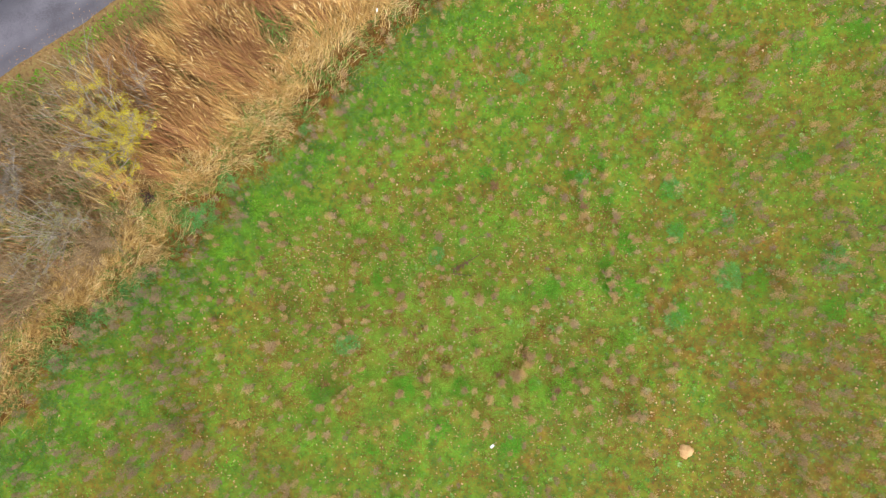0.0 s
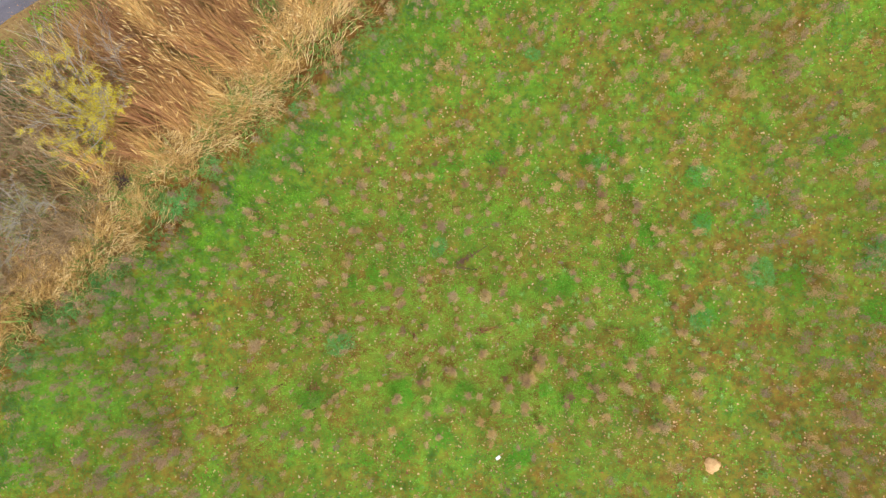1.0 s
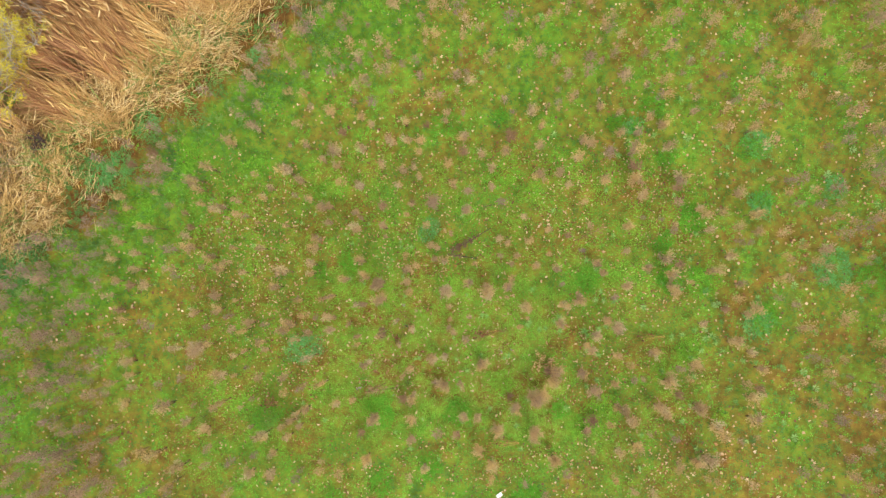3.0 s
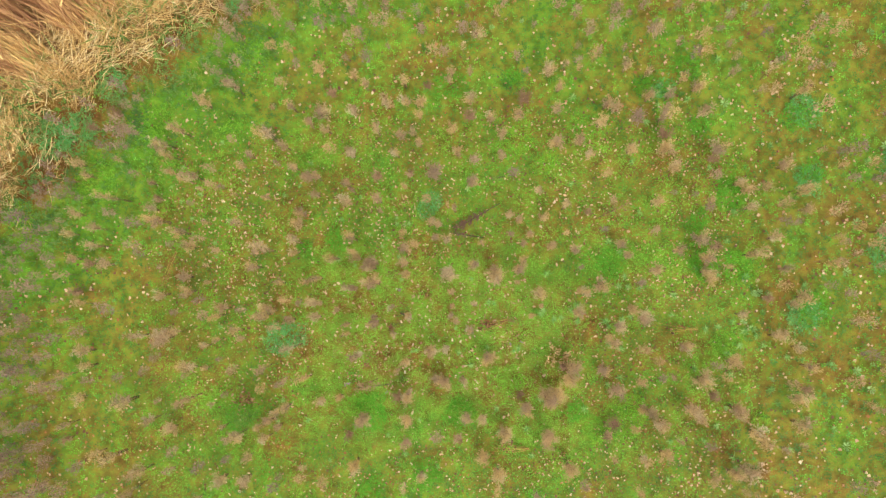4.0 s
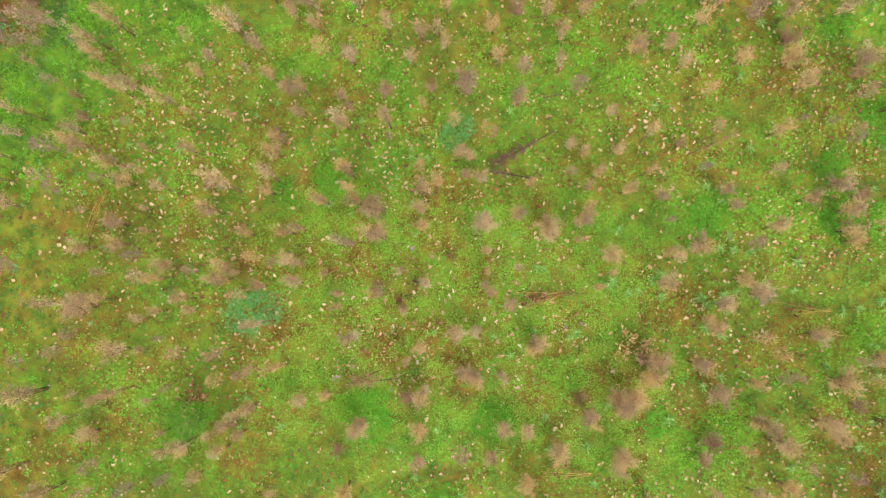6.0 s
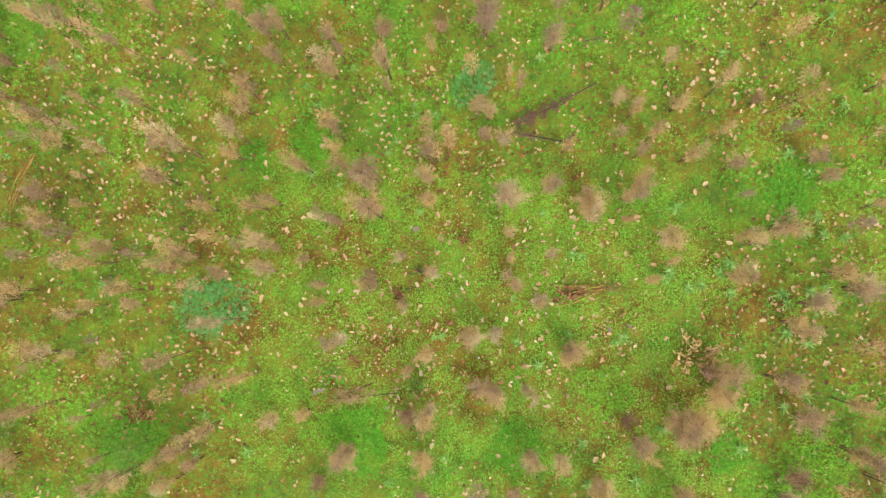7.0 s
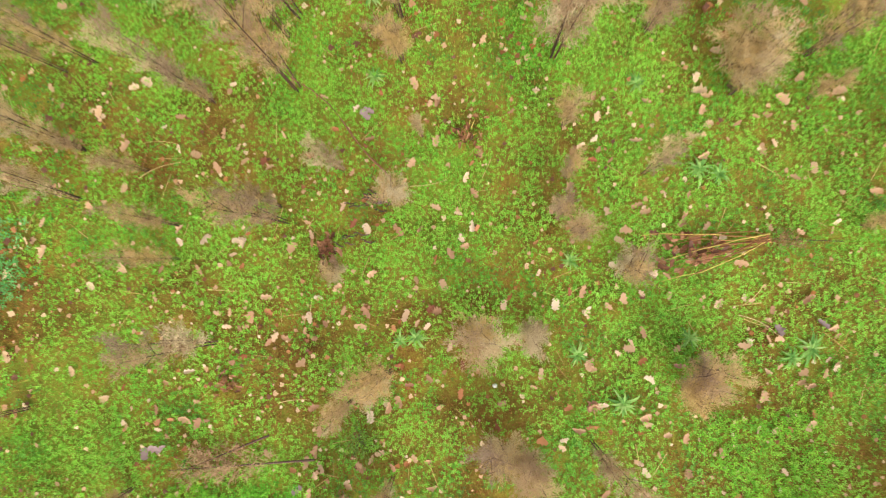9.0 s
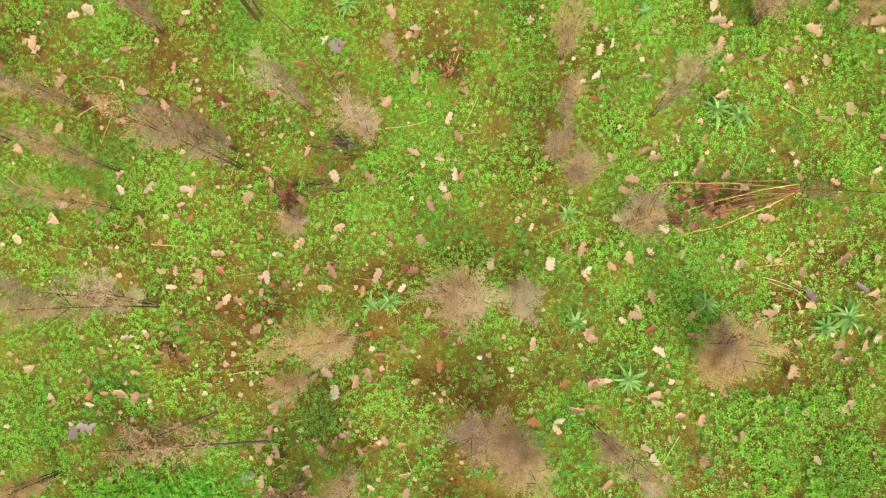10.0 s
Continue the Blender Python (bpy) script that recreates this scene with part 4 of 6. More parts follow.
def cover(name, n, box, template, size, hole, lift, tint_noise, mat_, label, tone=0.5, thin_out=0.0):
    x, y = field(n, *box, lambda x, y: clover_keep(x, y) - thin_out, hole)
    m = len(x)
    sizes = rng.uniform(0.6, 1.3, m) * size
    z = gz(x, y) + rng.uniform(0.0, 1.0, m) ** 2 * lift
    v, f = spread(*template, np.stack([x, y, z], -1), rng.uniform(0, 6.28, m), rng.uniform(0, 0.55, m), sizes)
    t = np.clip(tone + 1.1 * (vnoise(x, y, tint_noise, 47, 2) - 0.5) + rng.normal(0, 0.2, m), 0, 1)
    return stuff(name, np_mesh(name, v, f, mat_, np.repeat(t, len(template[0]))), label, "ground cover")


cover("clover_cover", 64000, NEAR, TREFOIL, 0.0115, None, 0.04, 0.35, CLOVER, "small bright green trefoil leaves carpeting the mossy ground", 0.82)
cover("low_clover_cover", 78000, NEAR, LIGHT_TREFOIL, 0.0095, None, 0.02, 0.35, CLOVER, "tiny young green clover leaves close to the moss", 0.68)
MOSS = plant("moss_tufts", [(0.0, (0.26, 0.09, 0.025)), (0.35, (0.40, 0.20, 0.045)), (0.65, (0.40, 0.31, 0.05)), (1.0, (0.33, 0.46, 0.05))], grain=30, amount=0.25)


def moss(name, n, box, hole, low, high, label):
    x, y = field(n, *box, lambda x, y: np.clip(1.15 - 0.6 * clover_keep(x, y), 0.2, 1) * meadow_only(x, y), hole)
    m = len(x)
    tv, tf = np.array([(-0.18, 0, 0), (0.18, 0, 0), (0, 0.45, 0.8)]), [(0, 1, 2)]
    v, f = spread(tv, tf, np.stack([x, y, gz(x, y) - 0.001], -1), rng.uniform(0, 6.28, m), rng.uniform(0, 0.9, m), rng.uniform(low, high, m))
    t = np.clip(0.45 + 1.2 * (vnoise(x, y, 0.18, 191, 2) - 0.5) + rng.normal(0, 0.2, m), 0, 1)
    stuff(name, np_mesh(name, v, f, MOSS, np.repeat(t, 3)), label, "moss")


moss("moss_tufts", 150000, NEAR, None, 0.010, 0.026, "olive and rust-brown moss between the clover leaves")
moss("moss_tufts_middle", 105000, MIDDLE, NEAR, 0.02, 0.05, "olive and rust-brown moss and dry grass in the meadow")
cover("clover_cover_middle", 126000, MIDDLE, LIGHT_TREFOIL, 0.019, NEAR, 0.04, 0.4, CLOVER, "low bright green clover covering the mossy meadow", 0.42, 0.0)
cover("clover_cover_far", 200000, FAR, LIGHT_TREFOIL, 0.041, MIDDLE, 0.05, 0.4, CLOVER, "low green herbs covering the wide meadow", 0.18, 0.0)


def blade_template(h, w, bend):
    return np.array([(-w / 2, 0, 0), (w / 2, 0, 0), (w * 0.35, bend * 0.4, h * 0.6), (-w * 0.35, bend * 0.4, h * 0.6), (0, bend, h)], float), [(0, 1, 2), (0, 2, 3), (3, 2, 4)]


def grass(name, n, box, keep, h, w, hole=None, label="", material=None):
    x, y = field(n, *box, keep, hole)
    m = len(x)
    tv, tf = blade_template(1.0, w / h, 0.5)
    v, f = spread(tv, tf, np.stack([x, y, gz(x, y) - 0.01], -1), rng.uniform(0, 6.28, m), rng.uniform(0.1, 0.9, m), rng.uniform(0.5, 1.3, m) * h)
    t = np.clip(0.5 + 1.4 * (vnoise(x, y, 0.8, 53, 2) - 0.5) + rng.normal(0, 0.15, m), 0, 1)
    stuff(name, np_mesh(name, v, f, material or GRASS, np.repeat(t, len(tv))), label, "grass")


def margin_keep(x, y):
    s = meadow_side(x, y) + 1.2 * (vnoise(x, y, 1.1, 59) - 0.5)
    return smooth(s, 0.2, 1.3) * (1 - smooth(s, 2.2, 4.5)) * smooth(vnoise(x, y, 0.5, 61, 2), 0.36, 0.62)


grass("margin_grass", 120000, (-20, 0, -9, 14), margin_keep, 0.12, 0.014, label="fresh green grass along the edge of the reeds")
grass("meadow_grass", 26000, NEAR, lambda x, y: smooth(vnoise(x, y, 0.45, 67), 0.45, 0.8) * 0.8, 0.05, 0.003, label="fine short grass among the clover")
grass("meadow_grass_middle", 32000, MIDDLE, lambda x, y: smooth(vnoise(x, y, 0.8, 71), 0.4, 0.8) * meadow_only(x, y), 0.07, 0.006, NEAR, "short grass among the meadow herbs")


def herb_patches(name, places, mat_, length, density, label):
    px, py, pr = [], [], []
    for x, y, r in places:
        n = int(density * r * r)
        a, d = rng.uniform(0, 6.28, n), np.minimum(np.sqrt(rng.random(n)) + np.abs(rng.normal(0, 0.12, n)), 1.4) * 0.78 * r
        wob = 0.45 + 1.1 * vnoise(2.2 * np.cos(a) + 9 * x, 2.2 * np.sin(a) + 9 * y, 1.0, 73, 2) + 0.12 * np.sin(2 * a + 7 * x)
        px.append(x + d * wob * np.cos(a))
        py.append(y + d * wob * np.sin(a))
        pr.append(0.05 * (1 - (d / (1.4 * r)) ** 2).clip(0, 1))
    x, y, h = np.concatenate(px), np.concatenate(py), np.concatenate(pr)
    m = len(x)
    v, f = spread(*LIGHT_TREFOIL, np.stack([x, y, gz(x, y) + 0.01 + h * rng.random(m)], -1), rng.uniform(0, 6.28, m), rng.uniform(0, 0.6, m), rng.uniform(0.7, 1.3, m) * length)
    t = np.clip(rng.normal(0.5, 0.3, m) + h * 2, 0, 1)
    stuff(name, np_mesh(name, v, f, mat_, np.repeat(t, len(LIGHT_TREFOIL[0]))), label, "herb patch")


herb_patches("dark_clover_patch", DARK_PATCHES, DARK_HERB, 0.016, 6200, "dense dark green clover growing in round patches")
herb_patches("grey_herb_patch", GREY_PATCHES, GREY_HERB, 0.018, 4600, "soft grey-green yarrow growing in patches")
herb_patches("bright_herb_patch", BRIGHT_PATCHES, BRIGHT_HERB, 0.0135, 5600, "lush bright green herbs growing in patches")


# ---- dry weeds with feathery plumes ----
def weed_stem(r, h, lean, foot, forks, thick=0.006):
    """One bent stem with short side twigs, leaning out from the foot of its clump."""
    def at(u):
        return (foot[0] + lean[0] * u ** 1.3, foot[1] + lean[1] * u ** 1.3, h * u)
    pieces = [tube([(foot[0], foot[1], -0.02)] + [at(k / 5) for k in range(1, 6)], [thick * (1 - 0.8 * k / 5) for k in range(6)], 3)]
    for k in range(forks):
        x, y, z = at(r.uniform(0.45, 0.9))
        a, l = r.uniform(0, 6.28), r.uniform(0.07, 0.16)
        pieces.append(tube([(x, y, z), (x + l * 0.35 * math.cos(a), y + l * 0.35 * math.sin(a), z + l * 0.6), (x + l * 0.6 * math.cos(a), y + l * 0.6 * math.sin(a), z + l)], [thick * 0.4, thick * 0.28, thick * 0.15], 3))
    return gather(pieces)


def plume_hairs(seed, h, spread_r, count, width, low=0.35, ln_max=0.06):
    """Fine dry bracts and hairs: many thin triangles that rise and part from the upper stem."""
    g = np.random.default_rng(seed)
    s = low + (1.05 - low) * g.random(count) ** 0.8
    fat = np.sin(np.pi * np.clip((s - low) / (1.12 - low), 0, 1)) ** 0.7
    # side sprays gather the hairs into several lobes
    lobes = 7
    which = g.integers(0, lobes, count)
    la, lr = g.uniform(0, 6.28, lobes), g.uniform(0.1, 0.6, lobes)
    cx = np.cos(la)[which] * lr[which] * spread_r * fat + g.normal(0, 0.42, count) * spread_r * fat
    cy = np.sin(la)[which] * lr[which] * spread_r * fat + g.normal(0, 0.42, count) * spread_r * fat
    base = np.stack([cx, cy, s * h], -1)
    out = np.stack([cx, cy, np.zeros(count)], -1) / spread_r
    way = out * 0.9 + g.normal(0, 0.45, (count, 3)) + np.array([0, 0, 0.7])
    way /= np.linalg.norm(way, axis=1)[:, None]
    ln = g.uniform(0.012, ln_max, count)[:, None]
    side_way = np.cross(way, g.normal(0, 1, (count, 3)))
    side_way /= np.linalg.norm(side_way, axis=1)[:, None]
    w = g.uniform(0.6, 1.4, count)[:, None] * width
    v = np.stack([base - side_way * w / 2, base + side_way * w / 2, base + way * ln], 1).reshape(-1, 3)
    return v, np.arange(3 * count).reshape(-1, 3)


def spray_hairs(seed, h, spread_r, count, width, low, ln_max, sprays=46):
    """A feathery plume: hairs along many thin side sprays that rise from the stem."""
    g = np.random.default_rng(seed)
    nb = sprays
    bs = low + (1.0 - low) * g.random(nb) ** 0.8
    fat = np.sin(np.pi * np.clip((bs - low + 0.08) / (1.2 - low), 0, 1)) ** 0.6
    ba, bl = g.uniform(0, 6.28, nb), spread_r * 1.7 * fat * g.uniform(0.35, 1.1, nb)
    bd = np.stack([np.cos(ba) * 0.72, np.sin(ba) * 0.72, g.uniform(0.3, 0.9, nb)], -1)
    which = g.choice(nb, count, p=bl / bl.sum())
    u = g.random(count) ** 0.75
    base = bd[which] * (bl[which] * u)[:, None] + g.normal(0, 0.009, (count, 3))
    base[:, 2] += bs[which] * h
    way = bd[which] * 0.8 + g.normal(0, 0.55, (count, 3))
    way /= np.linalg.norm(way, axis=1)[:, None]
    side_way = np.cross(way, g.normal(0, 1, (count, 3)))
    side_way /= np.linalg.norm(side_way, axis=1)[:, None]
    ln, w = g.uniform(0.008, ln_max, count)[:, None], g.uniform(0.6, 1.4, count)[:, None] * width
    v = np.stack([base - side_way * w / 2, base + side_way * w / 2, base + way * ln], 1).reshape(-1, 3)
    return v, np.arange(3 * count).reshape(-1, 3)


def weed_prototype(seed, stems, count, width, ln_max, low, material, label):
    """A clump of dead stems, each with its feathery plume: about 0.85 m high and 0.24 m wide."""
    r = random.Random(seed)
    root = new("dry_weed")
    turn = r.uniform(0, 6.28)
    for k in range(stems):
        a = turn + 2 * math.pi * k / stems + r.uniform(-0.5, 0.5)
        out, h = r.uniform(0.02, 0.07), 0.85 * r.uniform(0.72, 1.04)
        lean, foot = (out * math.cos(a), out * math.sin(a)), (0.012 * math.cos(a), 0.012 * math.sin(a))
        stem = part("stem", np_mesh("weed_stem", *weed_stem(r, h, lean, foot, 4, 0.0048), STEM), root, "thin dark brown stem")
        v, f = spray_hairs(seed * 10 + k, h, 0.085, count // stems, width, low, ln_max, 34)
        rise = np.clip(v[:, 2] / h, 0, 1.2)[:, None] ** 1.3
        v[:, :2] += np.array(foot) + rise * np.array(lean)
        part("plume", np_mesh("weed_plume", v, f, material), stem, "feathery dry seed plume")
    part("withered_leaves", np_mesh("withered_leaves", *plume_hairs(seed + 60, 0.5, 0.035, 100, 0.006, 0.04), DARK_PLUME), root, "dark shrivelled leaves")
    return tagged(root, label, "dry weed", "dry weeds of the meadow")


def weed_kinds(seed, count, width, ln_max, kinds, low=0.36, material=None):
    label = "dead dark brown weed with a tangled plume standing in the clover" if material else "dry beige weed with feathery plumes on thin stems"
    return [weed_prototype(seed + k, 3 if k % 2 else 4, count, width, ln_max, low, material or PLUME, label) for k in range(kinds)]


def place_weeds(kinds, places, r, fluff=1.0):
    """Each weed has its place, height and plume width; the first ones are the prototypes themselves."""
    for i, (x, y, h, w) in enumerate(places):
        k, flat = kinds[i % len(kinds)], fluff * w / 0.205 * r.uniform(0.92, 1.08)
        m = pose(x, y, float(gz(x, y)), r.uniform(-3, 3), r.uniform(-3, 3), r.uniform(0, 360)) @ Matrix.Diagonal((flat, flat, h / 0.85, 1))
        if i < len(kinds):
            ob = k
            ob.matrix_basis = m
        else:
            ob = copy_thing(k, m @ Matrix.Diagonal((*(1 / c for c in k.scale), 1)))
        if "beige" in ob["label"]:
            size = "tall" if h > 1.02 else "low" if h < 0.6 else "broad" if w > 0.3 else "slender" if w < 0.17 else "dry"
            tagged(ob, f"{size} beige weed with feathery plumes on thin dead stems")


def upright(x, y, r, lean=6, low=0.88, high=1.12):
    k = r.uniform(low, high)
    m = pose(x, y, float(gz(x, y)), r.uniform(-lean, lean), r.uniform(-lean, lean), r.uniform(0, 360))
    return m @ Matrix.Diagonal((k, k, k, 1))


def place_all(prototypes, places, r, **how):
    """The first prototypes go to the first places; the rest are copies."""
    for i, (x, y) in enumerate(places):
        proto = prototypes[i % len(prototypes)]
        m = upright(x, y, r, **how)
        if i < len(prototypes):
            proto.matrix_basis = m
        else:
            copy_thing(proto, m @ Matrix.Diagonal((*(1 / c for c in proto.scale), 1)))


pick = random.Random(5)
weed_places = WEEDS_A + WEEDS_B + WEEDS_C + WEEDS_D + WEEDS_E + WEEDS_F + WEEDS_G + WEEDS_H + WEEDS_I + WEEDS_J + WEEDS_K + WEEDS_L + WEEDS_M
dark_places = DARK_WEEDS_A + DARK_WEEDS_B
pick.shuffle(weed_places)
taken = np.array([(x, y) for x, y, h, w in weed_places + dark_places])


def off_fallen_weed(x, y):
    """Clear of the big fallen weed, over which nothing stands."""
    s = np.clip(((np.asarray(x) + 0.25) * -1.19 + (np.asarray(y) - 1.06) * -0.76) / (1.19 ** 2 + 0.76 ** 2), 0, 1)
    return np.hypot(x + 0.25 + 1.19 * s, y - 1.06 + 0.76 * s) > 0.42


def in_box(q, box):
    return box[0] < q[0] < box[1] and box[2] < q[1] < box[3]


place_weeds(weed_kinds(1, 5600, 0.0027, 0.035, 6, 0.2), [q for q in weed_places if in_box(q, NEAR)], pick, 1.18)
place_weeds(weed_kinds(21, 2000, 0.0058, 0.045, 6), [q for q in weed_places if in_box(q, MIDDLE) and not in_box(q, NEAR)], pick)
place_weeds(weed_kinds(31, 720, 0.0105, 0.055, 6), [q for q in weed_places if not in_box(q, MIDDLE)], pick)
place_weeds(weed_kinds(41, 1500, 0.006, 0.045, 3, 0.3, DARK_PLUME), dark_places, pick)


def far_weeds():
    x, y = field(9600, *FAR, lambda x, y: smooth(meadow_side(x, y), 0.1, 1.2) * fade_out(x, y) * np.clip(0.42 + 1.3 * (vnoise(x, y, 1.1, 83, 2) - 0.45) + 0.9 * np.exp(-((x + 9.5) / 4.5) ** 2 - ((y + 3.5) / 5) ** 2) + 0.3 * np.exp(-((x - 11) / 4.5) ** 2 - ((y + 4) / 5) ** 2), 0.2, 1), NEAR)
    tints = []
    gaps = np.array([np.hypot(taken[:, 0] - a, taken[:, 1] - b).min() for a, b in zip(x, y)])
    surveyed = (x > -10.4) & (x < 8.2) & (y > -7.2) & (y < 4.4)
    ok = (gaps > 0.35) & (~surveyed | (rng.random(len(x)) < 0.34))
    ok &= off_fallen_weed(x, y) & (np.hypot(x - 7.1, y + 6.02) > 0.75) & (np.hypot(x - 0.17, y + 6.01) > 0.5)
    x, y = x[ok], y[ok]
    kinds = [plume_hairs(90 + k, 0.8, 0.13, 210, 0.021, 0.45, 0.06) for k in range(5)] + [plume_hairs(96, 0.7, 0.10, 300, 0.014, 0.4, 0.05)]
    stem_v, stem_f = gather([tube([(0, 0, -0.02), (0.01, 0, 0.38), (0.02, 0.01, 0.72)], [0.0045, 0.004, 0.002], 3)])
    vs, fs, base = [], [], 0
    which = np.where((x > MIDDLE[0]) & (x < MIDDLE[1]) & (y > MIDDLE[2]) & (y < MIDDLE[3]), 5, rng.integers(0, 5, len(x)))
    for k, (kv, kf) in enumerate(kinds):
        s = which == k
        n = int(s.sum())
        v, f = spread(kv, kf, np.stack([x[s], y[s], gz(x[s], y[s])], -1), rng.uniform(0, 6.28, n), rng.uniform(0, 0.2, n), rng.uniform(0.55, 1.35, n))
        vs.append(v)
        fs.append(f + base)
        base += len(v)
        tints.append(np.repeat(rng.random(n) * (1 - 0.6 * (1 - smooth(x[s], -9, -4))) * (1 - 0.3 * smooth(x[s], 6, 9)), len(kv)))
    stuff("dry_weeds_far", np_mesh("dry_weeds_far", np.concatenate(vs), np.concatenate(fs), PLUME_FAR, np.concatenate(tints)), "many dry beige feathery weeds scattered over the meadow", "dry weed")
    stem_tri = [t for a, b, c, d in stem_f.tolist() for t in ((a, b, c), (a, c, d))]
    v, f = spread(stem_v, stem_tri, np.stack([x, y, gz(x, y)], -1), rng.uniform(0, 6.28, len(x)), rng.uniform(0, 0.12, len(x)), np.ones(len(x)))
    stuff("dry_weed_stems_far", np_mesh("dry_weed_stems_far", v, f, BROWN_TWIG, np.repeat(0.3 * rng.random(len(x)), len(stem_v))), "thin brown stems of the scattered dry weeds", "dry weed")


far_weeds()


def far_rosettes():
    """Pale grey-green rosettes farther out, thickest on the mossy side of the meadow."""
    def keep(x, y):
        return fade_out(x, y) * meadow_only(x, y) * np.clip(0.08 + 0.8 * smooth(x, 3.0, 8.0) + 0.35 * smooth(-y, 5.0, 8.0), 0, 1) * smooth(vnoise(x, y, 1.3, 211, 2), 0.35, 0.6)
    x, y = field(2600, *FAR, keep, MIDDLE)
    n = len(x)
    tv, tf = herb_template(11, 1.0, 0.26, 0.4)
    v, f = spread(tv, tf, np.stack([x, y, gz(x, y) + 0.03], -1), rng.uniform(0, 6.28, n), rng.uniform(0, 0.3, n), rng.uniform(0.06, 0.125, n))
    stuff("leaf_rosettes_far", np_mesh("leaf_rosettes_far", v, f, PALE_ROSETTE, np.repeat(rng.random(n), len(tv))), "pale grey-green leaf rosettes scattered over the mossy meadow", "rosettes")


PALE_ROSETTE = plant("pale_rosette_leaf", [(0.0, (0.12, 0.31, 0.06)), (0.5, (0.22, 0.42, 0.10)), (1.0, (0.36, 0.52, 0.18))], grain=30, amount=0.2)
far_rosettes()


# ---- rosettes ----
def rosette_leaf_mesh(seed, length, width):
    r = random.Random(seed)
    n, v, f = 6, [], []
    for i in range(n + 1):
        s = i / n
        w = width * (math.sin(math.pi * min(1, 0.08 + s) ** 0.8)) * 0.5 * (1 - 0.15 * s) + 0.002
        if i == n:
            w = 0.0006
        z = length * (0.6 * s - 0.8 * s * s) + 0.006 * math.sin(9 * s + seed)
        for side_ in (-1, 0, 1):
            v.append((s * length, side_ * w, z + abs(side_) * w * 0.45 + r.uniform(-0.001, 0.001)))
        if i:
            b = (i - 1) * 3
            f += [(b, b + 3, b + 4, b + 1), (b + 1, b + 4, b + 5, b + 2)]
    return np_mesh("rosette_leaf", np.array(v), np.array(f), ROSETTE)


ROSETTE_LEAVES = [rosette_leaf_mesh(k, 0.115 + 0.014 * k, 0.019 + 0.003 * (k % 3)) for k in range(4)]


def rosette_prototype(seed, count):
    r = random.Random(seed)
    root = new("leaf_rosette")
    for k in range(count):
        ob = part("leaf", ROSETTE_LEAVES[r.randrange(4)], root)
        s = r.uniform(0.6, 1.05) * (1 - 0.35 * k / count)
        ob.matrix_basis = pose(0, 0, 0.005 + 0.02 * k / count, 0, -2 - 38 * k / count, 137.5 * k + r.uniform(-15, 15)) @ Matrix.Diagonal((s, s, s, 1))
    return tagged(root, "pale green rosette of long pointed leaves on the ground", "rosette", "leaf rosettes of the meadow")


ros_places = ROSETTES_A + ROSETTES_B + ROSETTES_C
rx, ry = field(400, -14, 16, -10, 10, lambda x, y: meadow_only(x, y) * np.clip(0.15 + 0.05 * (x + 4), 0.1, 0.9), (-10.4, 8.2, -7.2, 4.4))
ros_places = ros_places + [(float(a), float(b)) for a, b in zip(rx[:44], ry[:44])]
place_all([rosette_prototype(11, 22), rosette_prototype(12, 26), rosette_prototype(13, 18), rosette_prototype(14, 24)], [q for q in ros_places if q[0] < 0.3], pick, lean=6, low=0.62, high=1.0)
place_all([rosette_prototype(15, 20), rosette_prototype(16, 22), rosette_prototype(17, 18)], [q for q in ros_places if q[0] >= 0.3], pick, lean=6, low=0.85, high=1.25)


# ---- fallen oak leaves ----
def oak_outline(seed, lobes):
    r = random.Random(seed)
    pts = []
    for k in range(lobes * 2 + 1):
        s = k / (lobes * 2)
        out = (0.33 * math.sin(math.pi * min(1, 0.10 + 0.78 * s)) ** 0.8) * (1.1 if k % 2 else 0.62) * r.uniform(0.7, 1.3)
        pts.append((0.06 + 0.94 * s + r.uniform(-0.05, 0.05) * (0 < k < lobes * 2), out))
    return pts


def oak_leaf_mesh(seed):
    """A lobed leaf, curled: mid rib and two lobed margins."""
    r = random.Random(seed)
    lobes = 3 + seed % 2
    up, down = oak_outline(seed, lobes), oak_outline(seed + 50, lobes)
    curl, roll_ = r.uniform(0.1, 1.1), r.uniform(-0.9, 1.8)
    v, f = [(0.0, 0.0, 0.03)], []
    slim, sway = r.uniform(0.6, 1.1), r.uniform(-0.12, 0.12)
    for (a, b), (c, d) in zip(up, down):
        for s, w in ((a, b), ((a + c) / 2, 0.0), (c, -d)):
            z = 0.04 + curl * 0.5 * (s - 0.5) ** 2 + roll_ * w * w * 1.4
            v.append((s, w * slim + sway * math.sin(3 * s), z))
    n = len(up)
    for i in range(n - 1):
        b = 1 + i * 3
        f += [(b, b + 1, b + 4), (b, b + 4, b + 3), (b + 1, b + 2, b + 5), (b + 1, b + 5, b + 4)]
    f += [(0, 2, 1), (0, 3, 2)]
    # stalk
    k = len(v)
    v += [(-0.18, 0.006, 0.03), (-0.18, -0.006, 0.03)]
    f += [(0, k, k + 1)]
    v = np.array(v) - np.array([0.5, 0, 0])
    return v, np.array(f)


